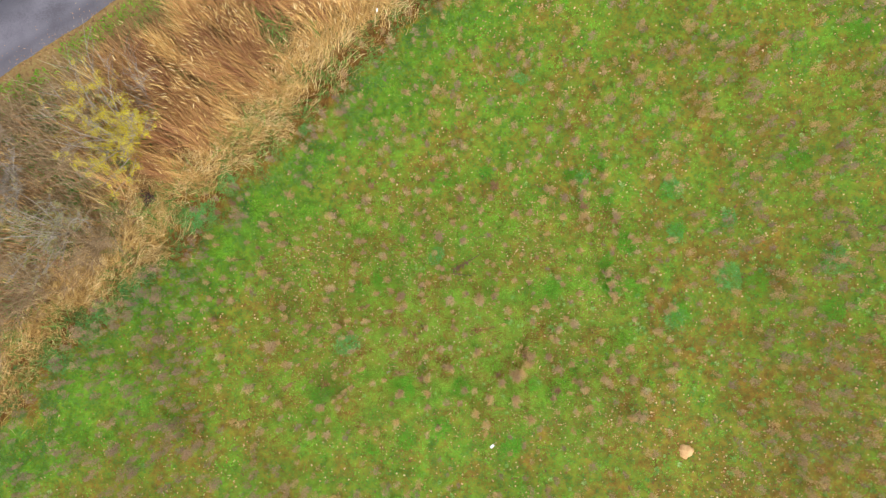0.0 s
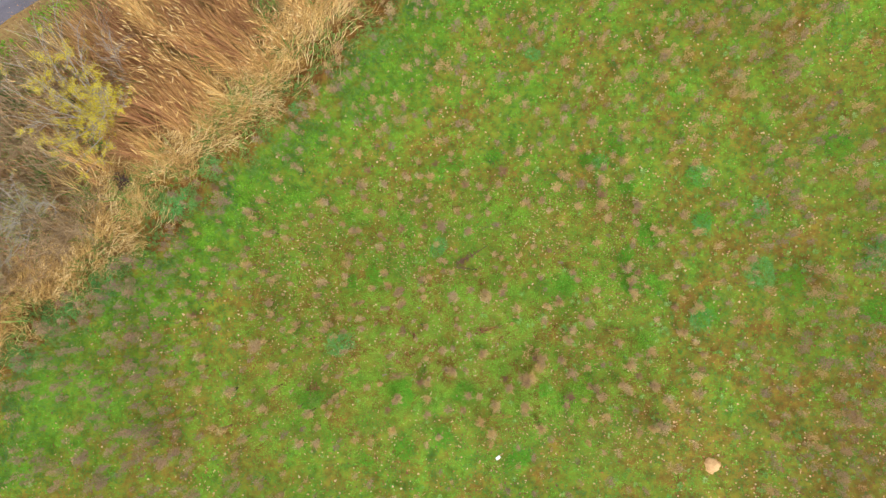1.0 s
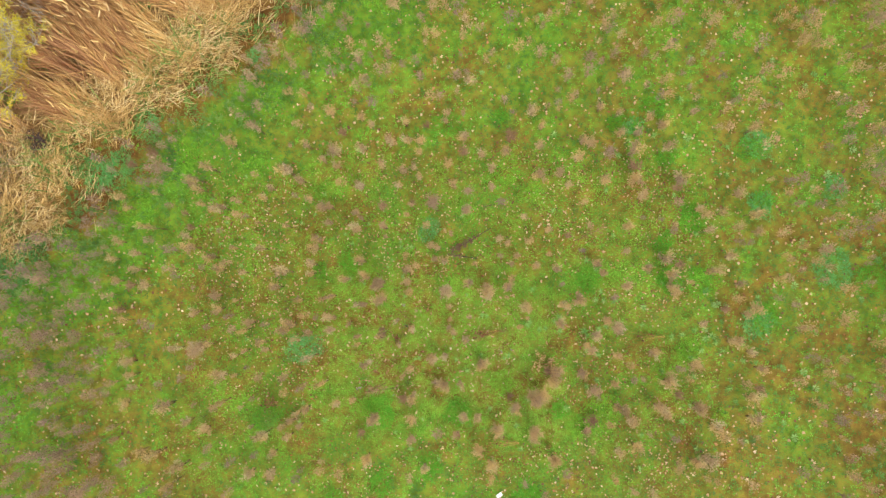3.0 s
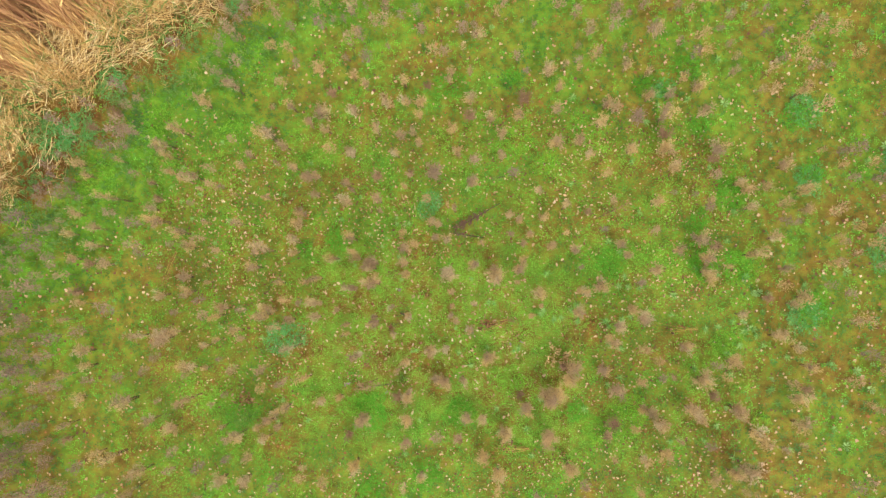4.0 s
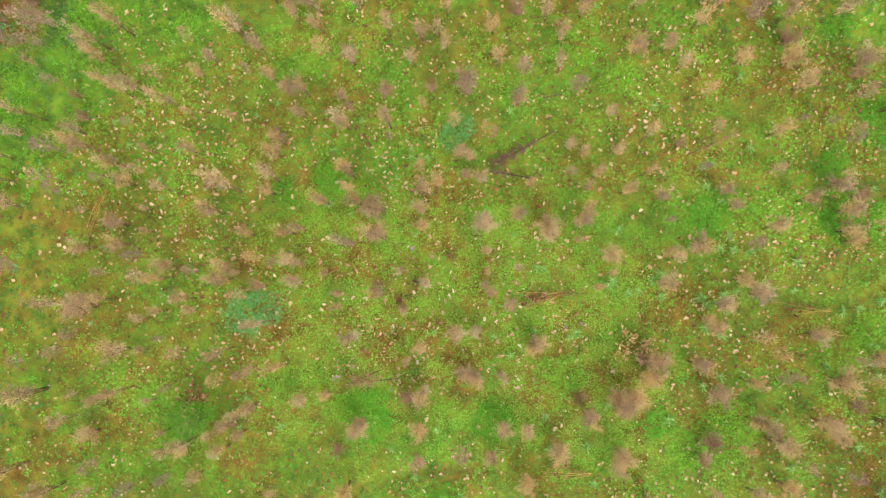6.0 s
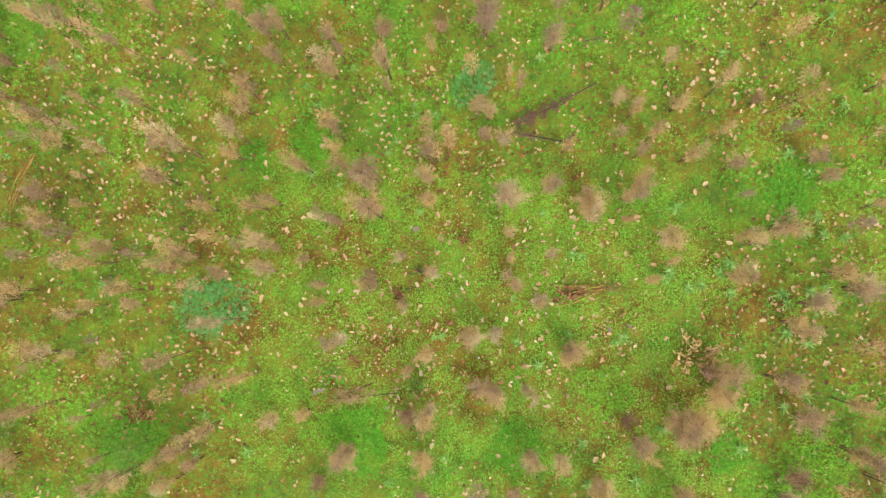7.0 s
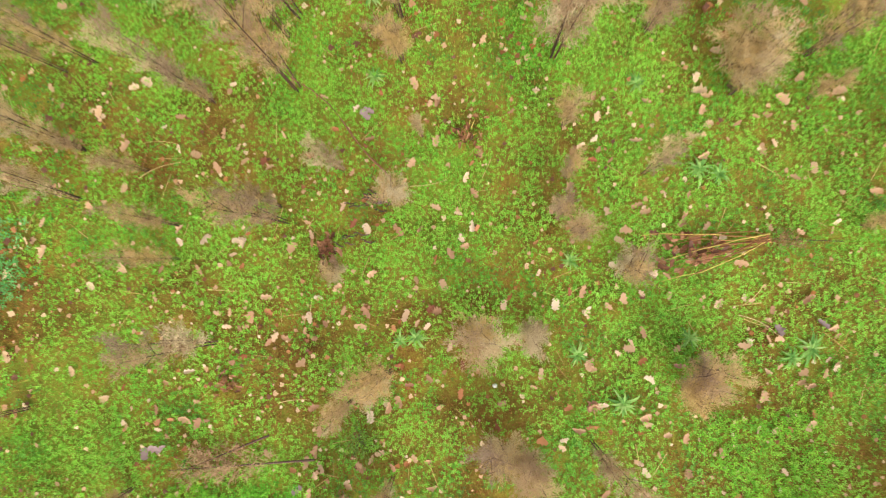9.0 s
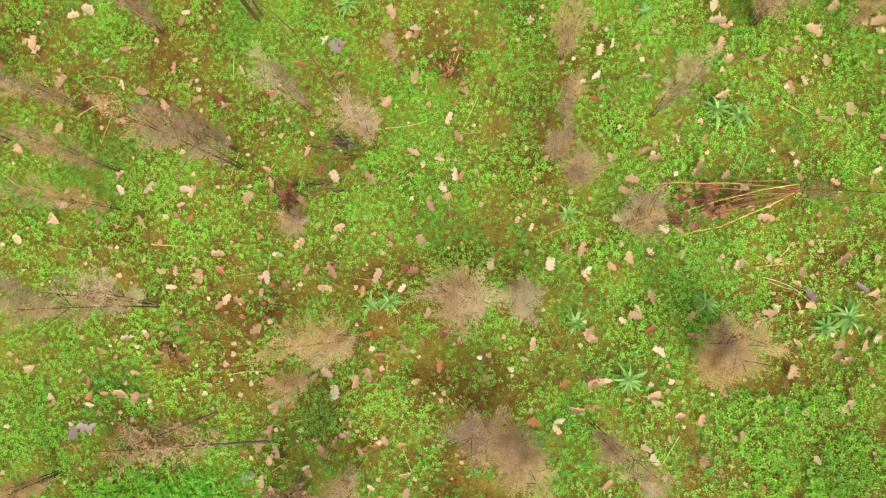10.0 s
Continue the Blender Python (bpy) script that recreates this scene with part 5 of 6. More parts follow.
OAK_SHAPES = [oak_leaf_mesh(k) for k in range(12)]
SMALL_LEAVES = [gather([leaflet(0.0, 1.0, 0.5 + 0.1 * k, 0.1 - 0.05 * k, 0.1 * k), leaflet(0.5 + 0.2 * k, 0.8, 0.4, 0.05, 0.2), leaflet(-0.6, 0.75, 0.4, 0.08, 0.2)]) for k in range(3)]
OAK_MESHES = [np_mesh("fallen_leaf", v, f, OAK) for v, f in OAK_SHAPES]
RED_MESHES = [np_mesh("fallen_leaf", v, f, RED_OAK) for v, f in OAK_SHAPES]
DUSKY_MESHES = [np_mesh("fallen_leaf", v, f, DUSKY_OAK) for v, f in OAK_SHAPES]


ALL_LEAVES = LEAVES_A + LEAVES_B + LEAVES_C + LEAVES_D + LEAVES_E + LEAVES_F + LEAVES_G + LEAVES_H
LEAF_THINGS = (-3.95, 0.62, -3.78, -0.86)


def lay_leaves(places, meshes, label, low, high):
    for x, y in [q for q in places if in_box(q, LEAF_THINGS)]:
        ob = new("fallen_leaf", pick.choice(meshes))
        s = low + (high - low) * pick.random() ** 1.3
        ob.matrix_basis = pose(x, y, float(gz(x, y)) + 0.02, pick.uniform(-22, 22), pick.uniform(-22, 22), pick.uniform(0, 360)) @ Matrix.Diagonal((s, s * pick.uniform(0.85, 1.2), s, 1))
        tagged(ob, label, "fallen leaf", "fallen oak leaves of the meadow")


lay_leaves(ALL_LEAVES, OAK_MESHES, "curled pale brown fallen oak leaf lying on the clover", 0.048, 0.09)
lay_leaves(RED_LEAVES_A + RED_LEAVES_B, RED_MESHES, "curled rust-red fallen oak leaf lying on the moss", 0.04, 0.075)
lay_leaves(DUSKY_LEAVES_A, DUSKY_MESHES, "dull purple-brown fallen oak leaf lying on the clover", 0.06, 0.09)


def leaf_litter(name, n, box, keep, hole, size, label, shapes=OAK_SHAPES[:7], tone=0.46):
    x, y = field(n, *box, keep, hole)
    which = rng.integers(0, len(shapes), len(x))
    vs, fs, ts, base = [], [], [], 0
    for k, (tv, tf) in enumerate(shapes):
        s = which == k
        c = int(s.sum())
        v, f = spread(tv, tf, np.stack([x[s], y[s], gz(x[s], y[s]) + 0.022], -1), rng.uniform(0, 6.28, c), rng.uniform(0, 0.45, c), rng.uniform(0.55, 1.25, c) * size)
        vs.append(v)
        fs.append(f + base)
        base += len(v)
        ts.append(np.repeat(np.clip(rng.normal(tone - 0.02, 0.36, c), 0, 1), len(tv)))
    stuff(name, np_mesh(name, np.concatenate(vs), np.concatenate(fs), LITTER, np.concatenate(ts)), label, "fallen leaves")


def litter_keep(x, y):
    return meadow_only(x, y) * np.clip(0.3 + 1.4 * (vnoise(x, y, 1.6, 97, 2) - 0.25), 0.08, 1) * (0.25 + 0.75 * smooth(meadow_side(x, y), 0.5, 4))


def strewn_leaves():
    """Single oak leaves farther out, too small to pick up one by one."""
    q = np.array([p for p in ALL_LEAVES + RED_LEAVES_A + RED_LEAVES_B if not in_box(p, LEAF_THINGS)])
    tv, tf = OAK_SHAPES[5]
    n = len(q)
    v, f = spread(tv, tf, np.stack([q[:, 0], q[:, 1], gz(q[:, 0], q[:, 1]) + 0.022], -1), rng.uniform(0, 6.28, n), rng.uniform(0, 0.4, n), rng.uniform(0.065, 0.10, n))
    stuff("strewn_oak_leaves", np_mesh("strewn_oak_leaves", v, f, LITTER, np.repeat(rng.uniform(0.35, 0.95, n), len(tv))), "larger pale oak leaves lying singly on the meadow", "fallen leaves")


strewn_leaves()
leaf_litter("leaf_litter_middle", 3600, MIDDLE, litter_keep, NEAR, 0.062, "pale brown oak leaves strewn over the meadow")
leaf_litter("leaf_litter_far", 17000, FAR, litter_keep, MIDDLE, 0.075, "pale brown oak leaves strewn over the wide meadow", SMALL_LEAVES)
leaf_litter("leaf_litter_crumbs_far", 20000, FAR, litter_keep, MIDDLE, 0.062, "small rust-brown leaf fragments over the wide meadow", SMALL_LEAVES[:1], 0.2)
leaf_litter("leaf_litter_crumbs_middle", 12000, MIDDLE, litter_keep, NEAR, 0.048, "small brown and red leaf fragments over the meadow", SMALL_LEAVES[:2], 0.25)
leaf_litter("leaf_litter_crumbs", 2600, NEAR, lambda x, y: np.clip(1.3 - lushness(x, y) * 1.4, 0.1, 1), None, 0.03, "small brown leaf fragments on the moss", SMALL_LEAVES)


def lane_litter():
    s, d = rng.uniform(-20, 20, 2600), 0.06 + np.abs(rng.normal(0, 0.32, 2600)) * np.where(rng.random(2600) < 0.75, -1, 1.6)
    x, y = LANE_POINT.x + LANE_WAY.x * s - LANE_WAY.y * d, LANE_POINT.y + LANE_WAY.y * s + LANE_WAY.x * d
    z = np.where(d > 0, 0.075, gz(x, y) + 0.06)
    v, f = spread(*SMALL_LEAVES[0], np.stack([x, y, z], -1), rng.uniform(0, 6.28, 2600), rng.uniform(0, 0.4, 2600), rng.uniform(0.02, 0.05, 2600))
    stuff("lane_leaf_litter", np_mesh("lane_leaf_litter", v, f, LITTER, np.repeat(np.clip(rng.normal(0.3, 0.2, 2600), 0, 1), len(SMALL_LEAVES[0][0]))), "brown leaves drifted along the edge of the lane", "fallen leaves")


lane_litter()


def stalk_litter():
    n = 420
    x, y = field(n, *NEAR, lambda x, y: np.full(len(x), 0.9))
    tv, tf = np.array([(-0.5, -0.5, 0), (-0.5, 0.5, 0.2), (0.1, 0.4, 0.9), (0.1, -0.4, 0.9), (0.5, 0, 0.2)]) * np.array([1, 0.02, 0.02]), [(0, 3, 1), (1, 3, 2), (2, 3, 4)]
    m = len(x)
    v, f = spread(tv, tf, np.stack([x, y, gz(x, y) + 0.015], -1), rng.uniform(0, 6.28, m), rng.uniform(-0.1, 0.1, m), rng.uniform(0.05, 0.22, m))
    stuff("stalk_litter", np_mesh("stalk_litter", v, f, STRAW, np.repeat(rng.random(m) * 0.8, 5)), "thin dry grass stalks lying among the clover", "dry stalks")


stalk_litter()


# ---- lying stalks and single plants ----
def stalk_bundle(x0, y0, x1, y1, count, fan, label, material=None, seed=0, leaves=0):
    """Dry stalks lying on the ground, joined at (x0, y0) and fanning out to (x1, y1)."""
    r = random.Random(seed)
    root = new("fallen_stalks")
    a = Vector((x0, y0, 0))
    root.matrix_basis = Matrix.Translation((x0, y0, float(gz(x0, y0))))
    way = Vector((x1 - x0, y1 - y0, 0))
    side_way = Vector((-way.y, way.x, 0)).normalized()
    for k in range(count):
        off = fan * ((k + 0.5) / count * 2 - 1) + r.uniform(-0.03, 0.03)
        ln = r.uniform(0.75, 1.12)
        pts = []
        for i in range(7):
            s = i / 6
            q = way * s * ln + side_way * off * (s ** 0.8) + side_way * r.uniform(0.01, 0.035) * math.sin(3 * s + 2.1 * k)
            pts.append((q.x, q.y, 0.03 + 0.07 * math.sin(math.pi * s) * r.uniform(0.7, 1.2)))
        part("stalk", np_mesh("stalk", *gather([tube(pts, [0.0042 - 0.0004 * i for i in range(7)], 5)]), material or GOLD_STALK), root)
    if leaves:
        g = np.random.default_rng(seed)
        along = g.uniform(0.35, 1.0, leaves)
        off = g.normal(0, 0.6, leaves) * fan * along
        pos = np.stack([way.x * along + side_way.x * off, way.y * along + side_way.y * off, g.uniform(0.02, 0.09, leaves)], -1)
        v, f = spread(*OAK_SHAPES[3], pos, g.uniform(0, 6.28, leaves), g.uniform(0, 0.9, leaves), g.uniform(0.04, 0.085, leaves))
        part("withered_leaves", np_mesh("bundle_leaves", v, f, RED_LEAF, np.repeat(g.random(leaves), len(OAK_SHAPES[3][0]))), root, "dark red-brown shrivelled leaves")
    return tagged(root, label, "fallen stalks")


RED_LEAF = plant("red_brown_leaf", [(0.0, (0.10, 0.04, 0.02)), (0.5, (0.28, 0.115, 0.045)), (1.0, (0.46, 0.24, 0.12))], grain=45, amount=0.15, thin=0.1, rough=0.6)


stalk_bundle(0.04, -1.69, -0.64, -1.88, 13, 0.17, "bundle of golden-brown dry stalks fanning out on the clover", seed=1, leaves=46)
stalk_bundle(4.41, -1.70, 3.6, -1.69, 7, 0.14, "bundle of orange-brown dry stalks lying on the moss", seed=2, leaves=16)
stalk_bundle(0.65, -4.63, -0.12, -4.6, 10, 0.15, "flat bunch of orange-brown dry stalks on the ground", seed=3, leaves=20)
stalk_bundle(-8.1, -0.4, -8.45, -1.5, 8, 0.16, "sheaf of brown dry stalks lying beside weeds", seed=4)


def lying_weed(x0, y0, x1, y1, radius, count, label, seed, low=0.06, thick=0.0072):
    """A dead weed that has fallen over: root end first."""
    r = random.Random(seed)
    root = new("fallen_weed")
    ln = math.hypot(x1 - x0, y1 - y0)
    root.matrix_basis = pose(x0, y0, float(gz(x0, y0)) + 0.04, 0, 0, math.degrees(math.atan2(y1 - y0, x1 - x0))) @ pose(0, 0, 0, 0, 87, 0)
    part("stem", np_mesh("fallen_stem", *gather([tube([(0, 0, ln * k / 5) for k in range(6)], [thick * (1 - 0.14 * k) for k in range(6)], 5)]), BLACK_STEM), root, "blackened brown stem")
    v, f = spray_hairs(seed, ln * 0.86, radius * 1.1, count, 0.0065 if seed < 23 else 0.005, low, 0.07 if seed < 23 else 0.05, 60)
    v[:, 0] = np.clip(v[:, 0] * 0.5, -0.10, 0.03)
    part("plume", np_mesh("fallen_plume", v, f, BLACK_PLUME if seed in (21, 22, 25) else LITTER_PLUME), root)
    return tagged(root, label, "fallen weed")


BLACK_PLUME = plant("blackish_plume", [(0.0, (0.10, 0.058, 0.038)), (0.5, (0.20, 0.12, 0.075)), (1.0, (0.32, 0.21, 0.14))], source="random", thin=0.1, grain=25, amount=0.3, rough=0.9)
LITTER_PLUME = plant("straw_brown_plume", [(0.0, (0.24, 0.14, 0.06)), (0.5, (0.38, 0.23, 0.11)), (1.0, (0.52, 0.36, 0.19))], source="random", thin=0.15, grain=25, amount=0.3, rough=0.9)
BLACK_STEM = plant("blackened_stem", [(0.0, (0.035, 0.023, 0.018)), (0.5, (0.085, 0.05, 0.035)), (1.0, (0.15, 0.09, 0.06))], source="random", thin=0, grain=40, amount=0.2, rough=0.8)
lying_weed(-0.25, 1.06, -1.42, 0.31, 0.08, 2800, "dark brown dead weed fallen flat on the meadow", 21, 0.3, 0.012)
lying_weed(-0.60, 0.23, -1.41, 0.32, 0.03, 420, "dark dead stem with brown plume lying on moss", 22, 0.3, 0.012)
lying_weed(-2.65, -3.32, -3.55, -3.47, 0.13, 1700, "blackened dead weed with straw plume lying flat", 23, 0.25, 0.008)
lying_weed(-2.95, -3.20, -3.45, -3.46, 0.08, 420, "short dark dead weed lying across another", 24, 0.25, 0.007)
lying_weed(0.46, -1.675, 0.0, -1.70, 0.05, 300, "thin dark dead stem lying behind dry stalks", 26, 0.5, 0.003)
lying_weed(2.0, 0.77, 2.9, 1.24, 0.13, 1100, "orange-brown dead weed fallen flat with a wide plume", 27, 0.2)
lying_weed(-0.15, 1.72, -0.5, 1.62, 0.08, 200, "small dark brown tuft of dead stems", 25)


def leaning_stalk(x, y, h, reach, way):
    pts = [(reach * (k / 8) * math.cos(way + 0.05 * math.sin(k)), reach * (k / 8) * math.sin(way + 0.05 * math.sin(k)), h * (k / 8) ** 0.9 - 0.01) for k in range(9)]
    ob = new("leaning_stalk", np_mesh("leaning_stalk", *gather([tube(pts, [0.008 - 0.0007 * k for k in range(9)], 5)]), plant("red_brown_stem", [(0.0, (0.10, 0.035, 0.02)), (1.0, (0.24, 0.10, 0.045))], source="random", thin=0, rough=0.6)))
    ob.matrix_basis = Matrix.Translation((x, y, float(gz(x, y))))
    tagged(ob, "long bare reddish-brown dead stalk leaning low over clover", "dead stalk")


leaning_stalk(-2.31, -1.54, 0.43, 0.94, 2.42)


def withered_plant(x, y, radius, height, count, material, leaf_len, label, name, seed):
    """A low bush of stems with lobed withered leaves."""
    g = np.random.default_rng(seed)
    root = new(name)
    root.matrix_basis = Matrix.Translation((x, y, float(gz(x, y))))
    a, d = g.uniform(0, 6.28, 14), g.uniform(0.2, 0.95, 14) * radius
    stems = [tube([(0.1 * q * math.cos(w), 0.1 * q * math.sin(w), -0.02), (0.6 * q * math.cos(w), 0.6 * q * math.sin(w), height * 0.6), (q * math.cos(w), q * math.sin(w), height * (1.1 - 0.4 * q / radius))], [0.005, 0.004, 0.002], 3) for w, q in zip(a, d)]
    for stem in stems:
        part("stem", np_mesh("plant_stem", *gather([stem]), GOLD_STALK), root)
    which = g.integers(0, 14, count)
    s = g.uniform(0.55, 1.05, count)
    px, py = np.cos(a)[which] * d[which] * s + g.normal(0, 0.035, count), np.sin(a)[which] * d[which] * s + g.normal(0, 0.035, count)
    v, f = spread(*OAK_SHAPES[2], np.stack([px, py, height * s * g.uniform(0.6, 1.05, count)], -1), g.uniform(0, 6.28, count), g.uniform(0, 0.9, count), g.uniform(0.6, 1.3, count) * leaf_len)
    part("foliage", np_mesh("foliage", v, f, material, np.repeat(g.random(count), len(OAK_SHAPES[2][0]))), root)
    tagged(root, label, "withered plant")


withered_plant(-6.05, -3.85, 0.34, 0.3, 120, RED_LEAF, 0.05, "withered plant with small rust-brown leaves beside a bush", "withered_plant", 32)
withered_plant(-1.88, -1.20, 0.12, 0.07, 34, RED_LEAF, 0.045, "dead brown rosette of shrivelled leaves on moss", "withered_plant", 33)
withered_plant(-3.25, -2.90, 0.07, 0.05, 16, RED_LEAF, 0.055, "small tuft of rust-red withered leaves in clover", "withered_plant", 34)
withered_plant(-2.74, -2.00, 0.13, 0.06, 26, RED_LEAF, 0.06, "low brown withered plant under fallen leaves", "withered_plant", 35)
withered_plant(1.16, -2.50, 0.42, 0.15, 120, TAN_LEAF, 0.065, "withered plant with curled tan leaves in the meadow", "withered_plant", 31)


def feathery_bush(x, y, radius, height, count, label, seed):
    root = new("feathery_bush")
    root.matrix_basis = Matrix.Translation((x, y, float(gz(x, y))))
    part("stem", np_mesh("bush_stem", *weed_stem(random.Random(seed), height * 0.9, (0.02, 0.01), (0, 0), 7), STEM), root)
    v, f = plume_hairs(seed, height, radius, count, 0.006, 0.05)
    g = np.random.default_rng(seed)
    part("foliage", np_mesh("bush_foliage", v, f, FEATHER, np.repeat(g.random(count), 3)), root)
    tagged(root, label, "small bush")


feathery_bush(-6.0, -4.25, 0.42, 0.6, 2600, "soft dark green feathery bush in the meadow", 41)
feathery_bush(-2.38, -3.16, 0.15, 0.2, 420, "small dark green feathery seedling in the clover", 42)
feathery_bush(-7.9, -4.3, 0.26, 0.4, 900, "dark green feathery bush among brown weeds", 43)


def straw_stalk(x0, y0, x1, y1, seed):
    """One thin dry stalk lying on the clover."""
    r = random.Random(seed)
    ln, bend = math.hypot(x1 - x0, y1 - y0), r.uniform(-0.02, 0.02)
    pts = [(ln * k / 6, bend * math.sin(math.pi * k / 6), 0.012 + 0.02 * math.sin(math.pi * k / 6)) for k in range(7)]
    v, f = gather([tube(pts, [0.0026 - 0.0002 * k for k in range(7)], 4)])
    ob = new("straw_stalk", np_mesh("straw_stalk", v, f, STRAW, np.full(len(v), r.uniform(0.5, 0.9))))
    ob.matrix_basis = pose(x0, y0, float(gz(x0, y0)) + 0.012, 0, 0, math.degrees(math.atan2(y1 - y0, x1 - x0)))
    tagged(ob, "thin pale dry straw stalk lying on the clover", "straw stalk", "dry straw stalks on the clover")


for n, ends in enumerate([(-4.01, -1.65, -3.74, -1.52), (-2.22, -1.55, -1.99, -1.49), (-0.12, -2.18, 0.12, -2.28), (-0.09, -2.20, 0.06, -2.23), (-3.78, -1.40, -4.01, -1.41), (0.02, -1.98, -0.1, -2.12), (-2.92, -3.0, -2.72, -2.96)]):
    straw_stalk(*ends, n)


def twig_heap(x, y, reach, count, seed):
    """Short wet twigs lying over one another."""
    r = random.Random(seed)
    root = new("twig_heap")
    root.matrix_basis = Matrix.Translation((x, y, float(gz(x, y)) + 0.012))
    for k in range(count):
        a, ox, oy, ln = r.uniform(-0.5, 0.7), r.gauss(0, reach * 0.5), r.gauss(0, reach * 0.22), r.uniform(0.05, 0.13)
        pts = [(ox + ln * (i / 4 - 0.5) * math.cos(a), oy + ln * (i / 4 - 0.5) * math.sin(a) + 0.006 * math.sin(2 * i), 0.008 + 0.003 * k + 0.006 * math.sin(i)) for i in range(5)]
        part("twig", np_mesh("twig", *gather([tube(pts, [0.0045, 0.005, 0.0046, 0.004, 0.0025], 5)]), BLACK_STEM), root)
    tagged(root, "small heap of wet blackish twigs among fallen leaves", "twig heap")


twig_heap(-2.45, -1.67, 0.16, 14, 71)
twig_heap(-2.52, -1.93, 0.10, 7, 72)


def grass_tuft(x, y, reach, count, seed):
    """A tuft of fine grass, blade by blade from one root."""
    g = np.random.default_rng(seed)
    tv, tf = blade_template(1.0, 0.022, 0.35)
    v, f = spread(tv, tf, np.stack([g.normal(0, 0.012, count), g.normal(0, 0.012, count), np.zeros(count)], -1), g.uniform(0, 6.28, count), g.uniform(0.7, 1.35, count), g.uniform(0.5, 1.0, count) * reach, g.uniform(0, 6.28, count))
    ob = new("grass_tuft", np_mesh("grass_tuft", v, f, GRASS, np.repeat(g.random(count), 5)))
    ob.matrix_basis = Matrix.Translation((x, y, float(gz(x, y)) + 0.01))
    tagged(ob, "small tuft of fine green grass in the clover", "grass tuft")


grass_tuft(-1.36, -2.16, 0.14, 40, 81)
grass_tuft(-1.72, -2.42, 0.08, 26, 82)

# ---- small single things ----
def sand_patch(x, y, radius):
    """A low heap of pale sand with a ragged rim."""
    n, rings, v, f = 36, 7, [], []
    for j in range(rings + 1):
        d = j / rings
        for k in range(n):
            a = 2 * math.pi * k / n
            rim = radius * (1 + 0.10 * math.sin(3 * a + 1) + 0.06 * math.sin(7 * a) + 0.05 * math.sin(13 * a + 2))
            px, py = rim * d * math.cos(a), rim * d * math.sin(a)
            v.append((px, py, 0.075 * (1 - d * d) + 0.018 * float(vnoise(px + 3, py, 0.06, 77)) - (0.03 if j == rings else 0)))
        if j:
            f += [((j - 1) * n + k, j * n + k, j * n + (k + 1) % n, (j - 1) * n + (k + 1) % n) for k in range(n)]
    ob = new("sand_heap", np_mesh("sand_heap", np.array(v), np.array(f), SAND))
    ob.matrix_basis = Matrix.Translation((x, y, float(gz(x, y))))
    tagged(ob, "small low heap of pale orange sand on the meadow", "sand heap")


sand_patch(7.10, -6.02, 0.27)


def scrap(name, x, y, z, sx, sy, yaw, material, label, category):
    """A crumpled scrap of paper or film."""
    r = random.Random(name + str(x))
    n = 6
    v = [((i / n - 0.5) * sx, (j / n - 0.5) * sy, r.uniform(0, 0.25) * min(sx, sy) + 0.004) for j in range(n + 1) for i in range(n + 1)]
    f = [(j * (n + 1) + i, j * (n + 1) + i + 1, (j + 1) * (n + 1) + i + 1, (j + 1) * (n + 1) + i) for j in range(n) for i in range(n)]
    ob = new(name, np_mesh(name, np.array(v), np.array(f), material))
    ob.matrix_basis = pose(x, y, z, 0, 0, yaw)
    mod = ob.modifiers.new("thickness", "SOLIDIFY")
    mod.thickness = 0.002
    tagged(ob, label, category)


scrap("paper_scrap", 0.17, -6.01, float(gz(0.17, -6.01)) + 0.02, 0.17, 0.10, 40, PAPER, "crumpled white paper scrap lying on the meadow", "litter")
scrap("paper_scrap", -4.2, 10.25, 0.5, 0.06, 0.15, 0, PAPER, "white paper scrap caught in the dry reeds", "litter")


def pebble(x, y, s):
    bm = bmesh.new()
    bmesh.ops.create_icosphere(bm, subdivisions=2, radius=s)
    for q in bm.verts:
        q.co = Vector((q.co.x * 1.25, q.co.y, q.co.z * 0.7)) * (0.9 + 0.2 * noise.noise(q.co * 90))
    me = bpy.data.meshes.new("pebble")
    bm.to_mesh(me)
    bm.free()
    me.materials.append(PEBBLE)
    ob = new("pebble", me)
    ob.location = (x, y, float(gz(x, y)) + s * 0.5)
    tagged(ob, "small smooth whitish pebble lying on the moss", "pebble")


pebble(-1.57, -2.76, 0.014)


# ---- reed belt ----
def reed_strip(h, w, bend):
    v, f = [], []
    for i, s in enumerate((0, 0.4, 0.75)):
        for sgn in (-1, 1):
            v.append((sgn * w / 2 * (1 - 0.3 * s), bend * s * s, h * s))
    v.append((0, bend, h * 0.97))
    return np.array(v, float), [(0, 1, 3), (0, 3, 2), (2, 3, 5), (2, 5, 4), (4, 5, 6)]


def belt_keep(x, y):
    side_ = meadow_side(x, y) + 1.8 * (vnoise(x, y, 0.9, 101) - 0.5)
    lane_ = -lane_side(x, y)
    return smooth(-side_, 0.0, 1.0) * smooth(lane_, 0.7, 2.0)


def combed(x, y, turn, length, width, seed):
    """Noise drawn out into streaks along a direction."""
    c, t = math.cos(turn), math.sin(turn)
    u, v = np.asarray(x) * c + np.asarray(y) * t, -np.asarray(x) * t + np.asarray(y) * c
    return vnoise(u * width / length, v + 0.35 * (vnoise(x, y, 1.5, seed + 5) - 0.5), width, seed, 2)


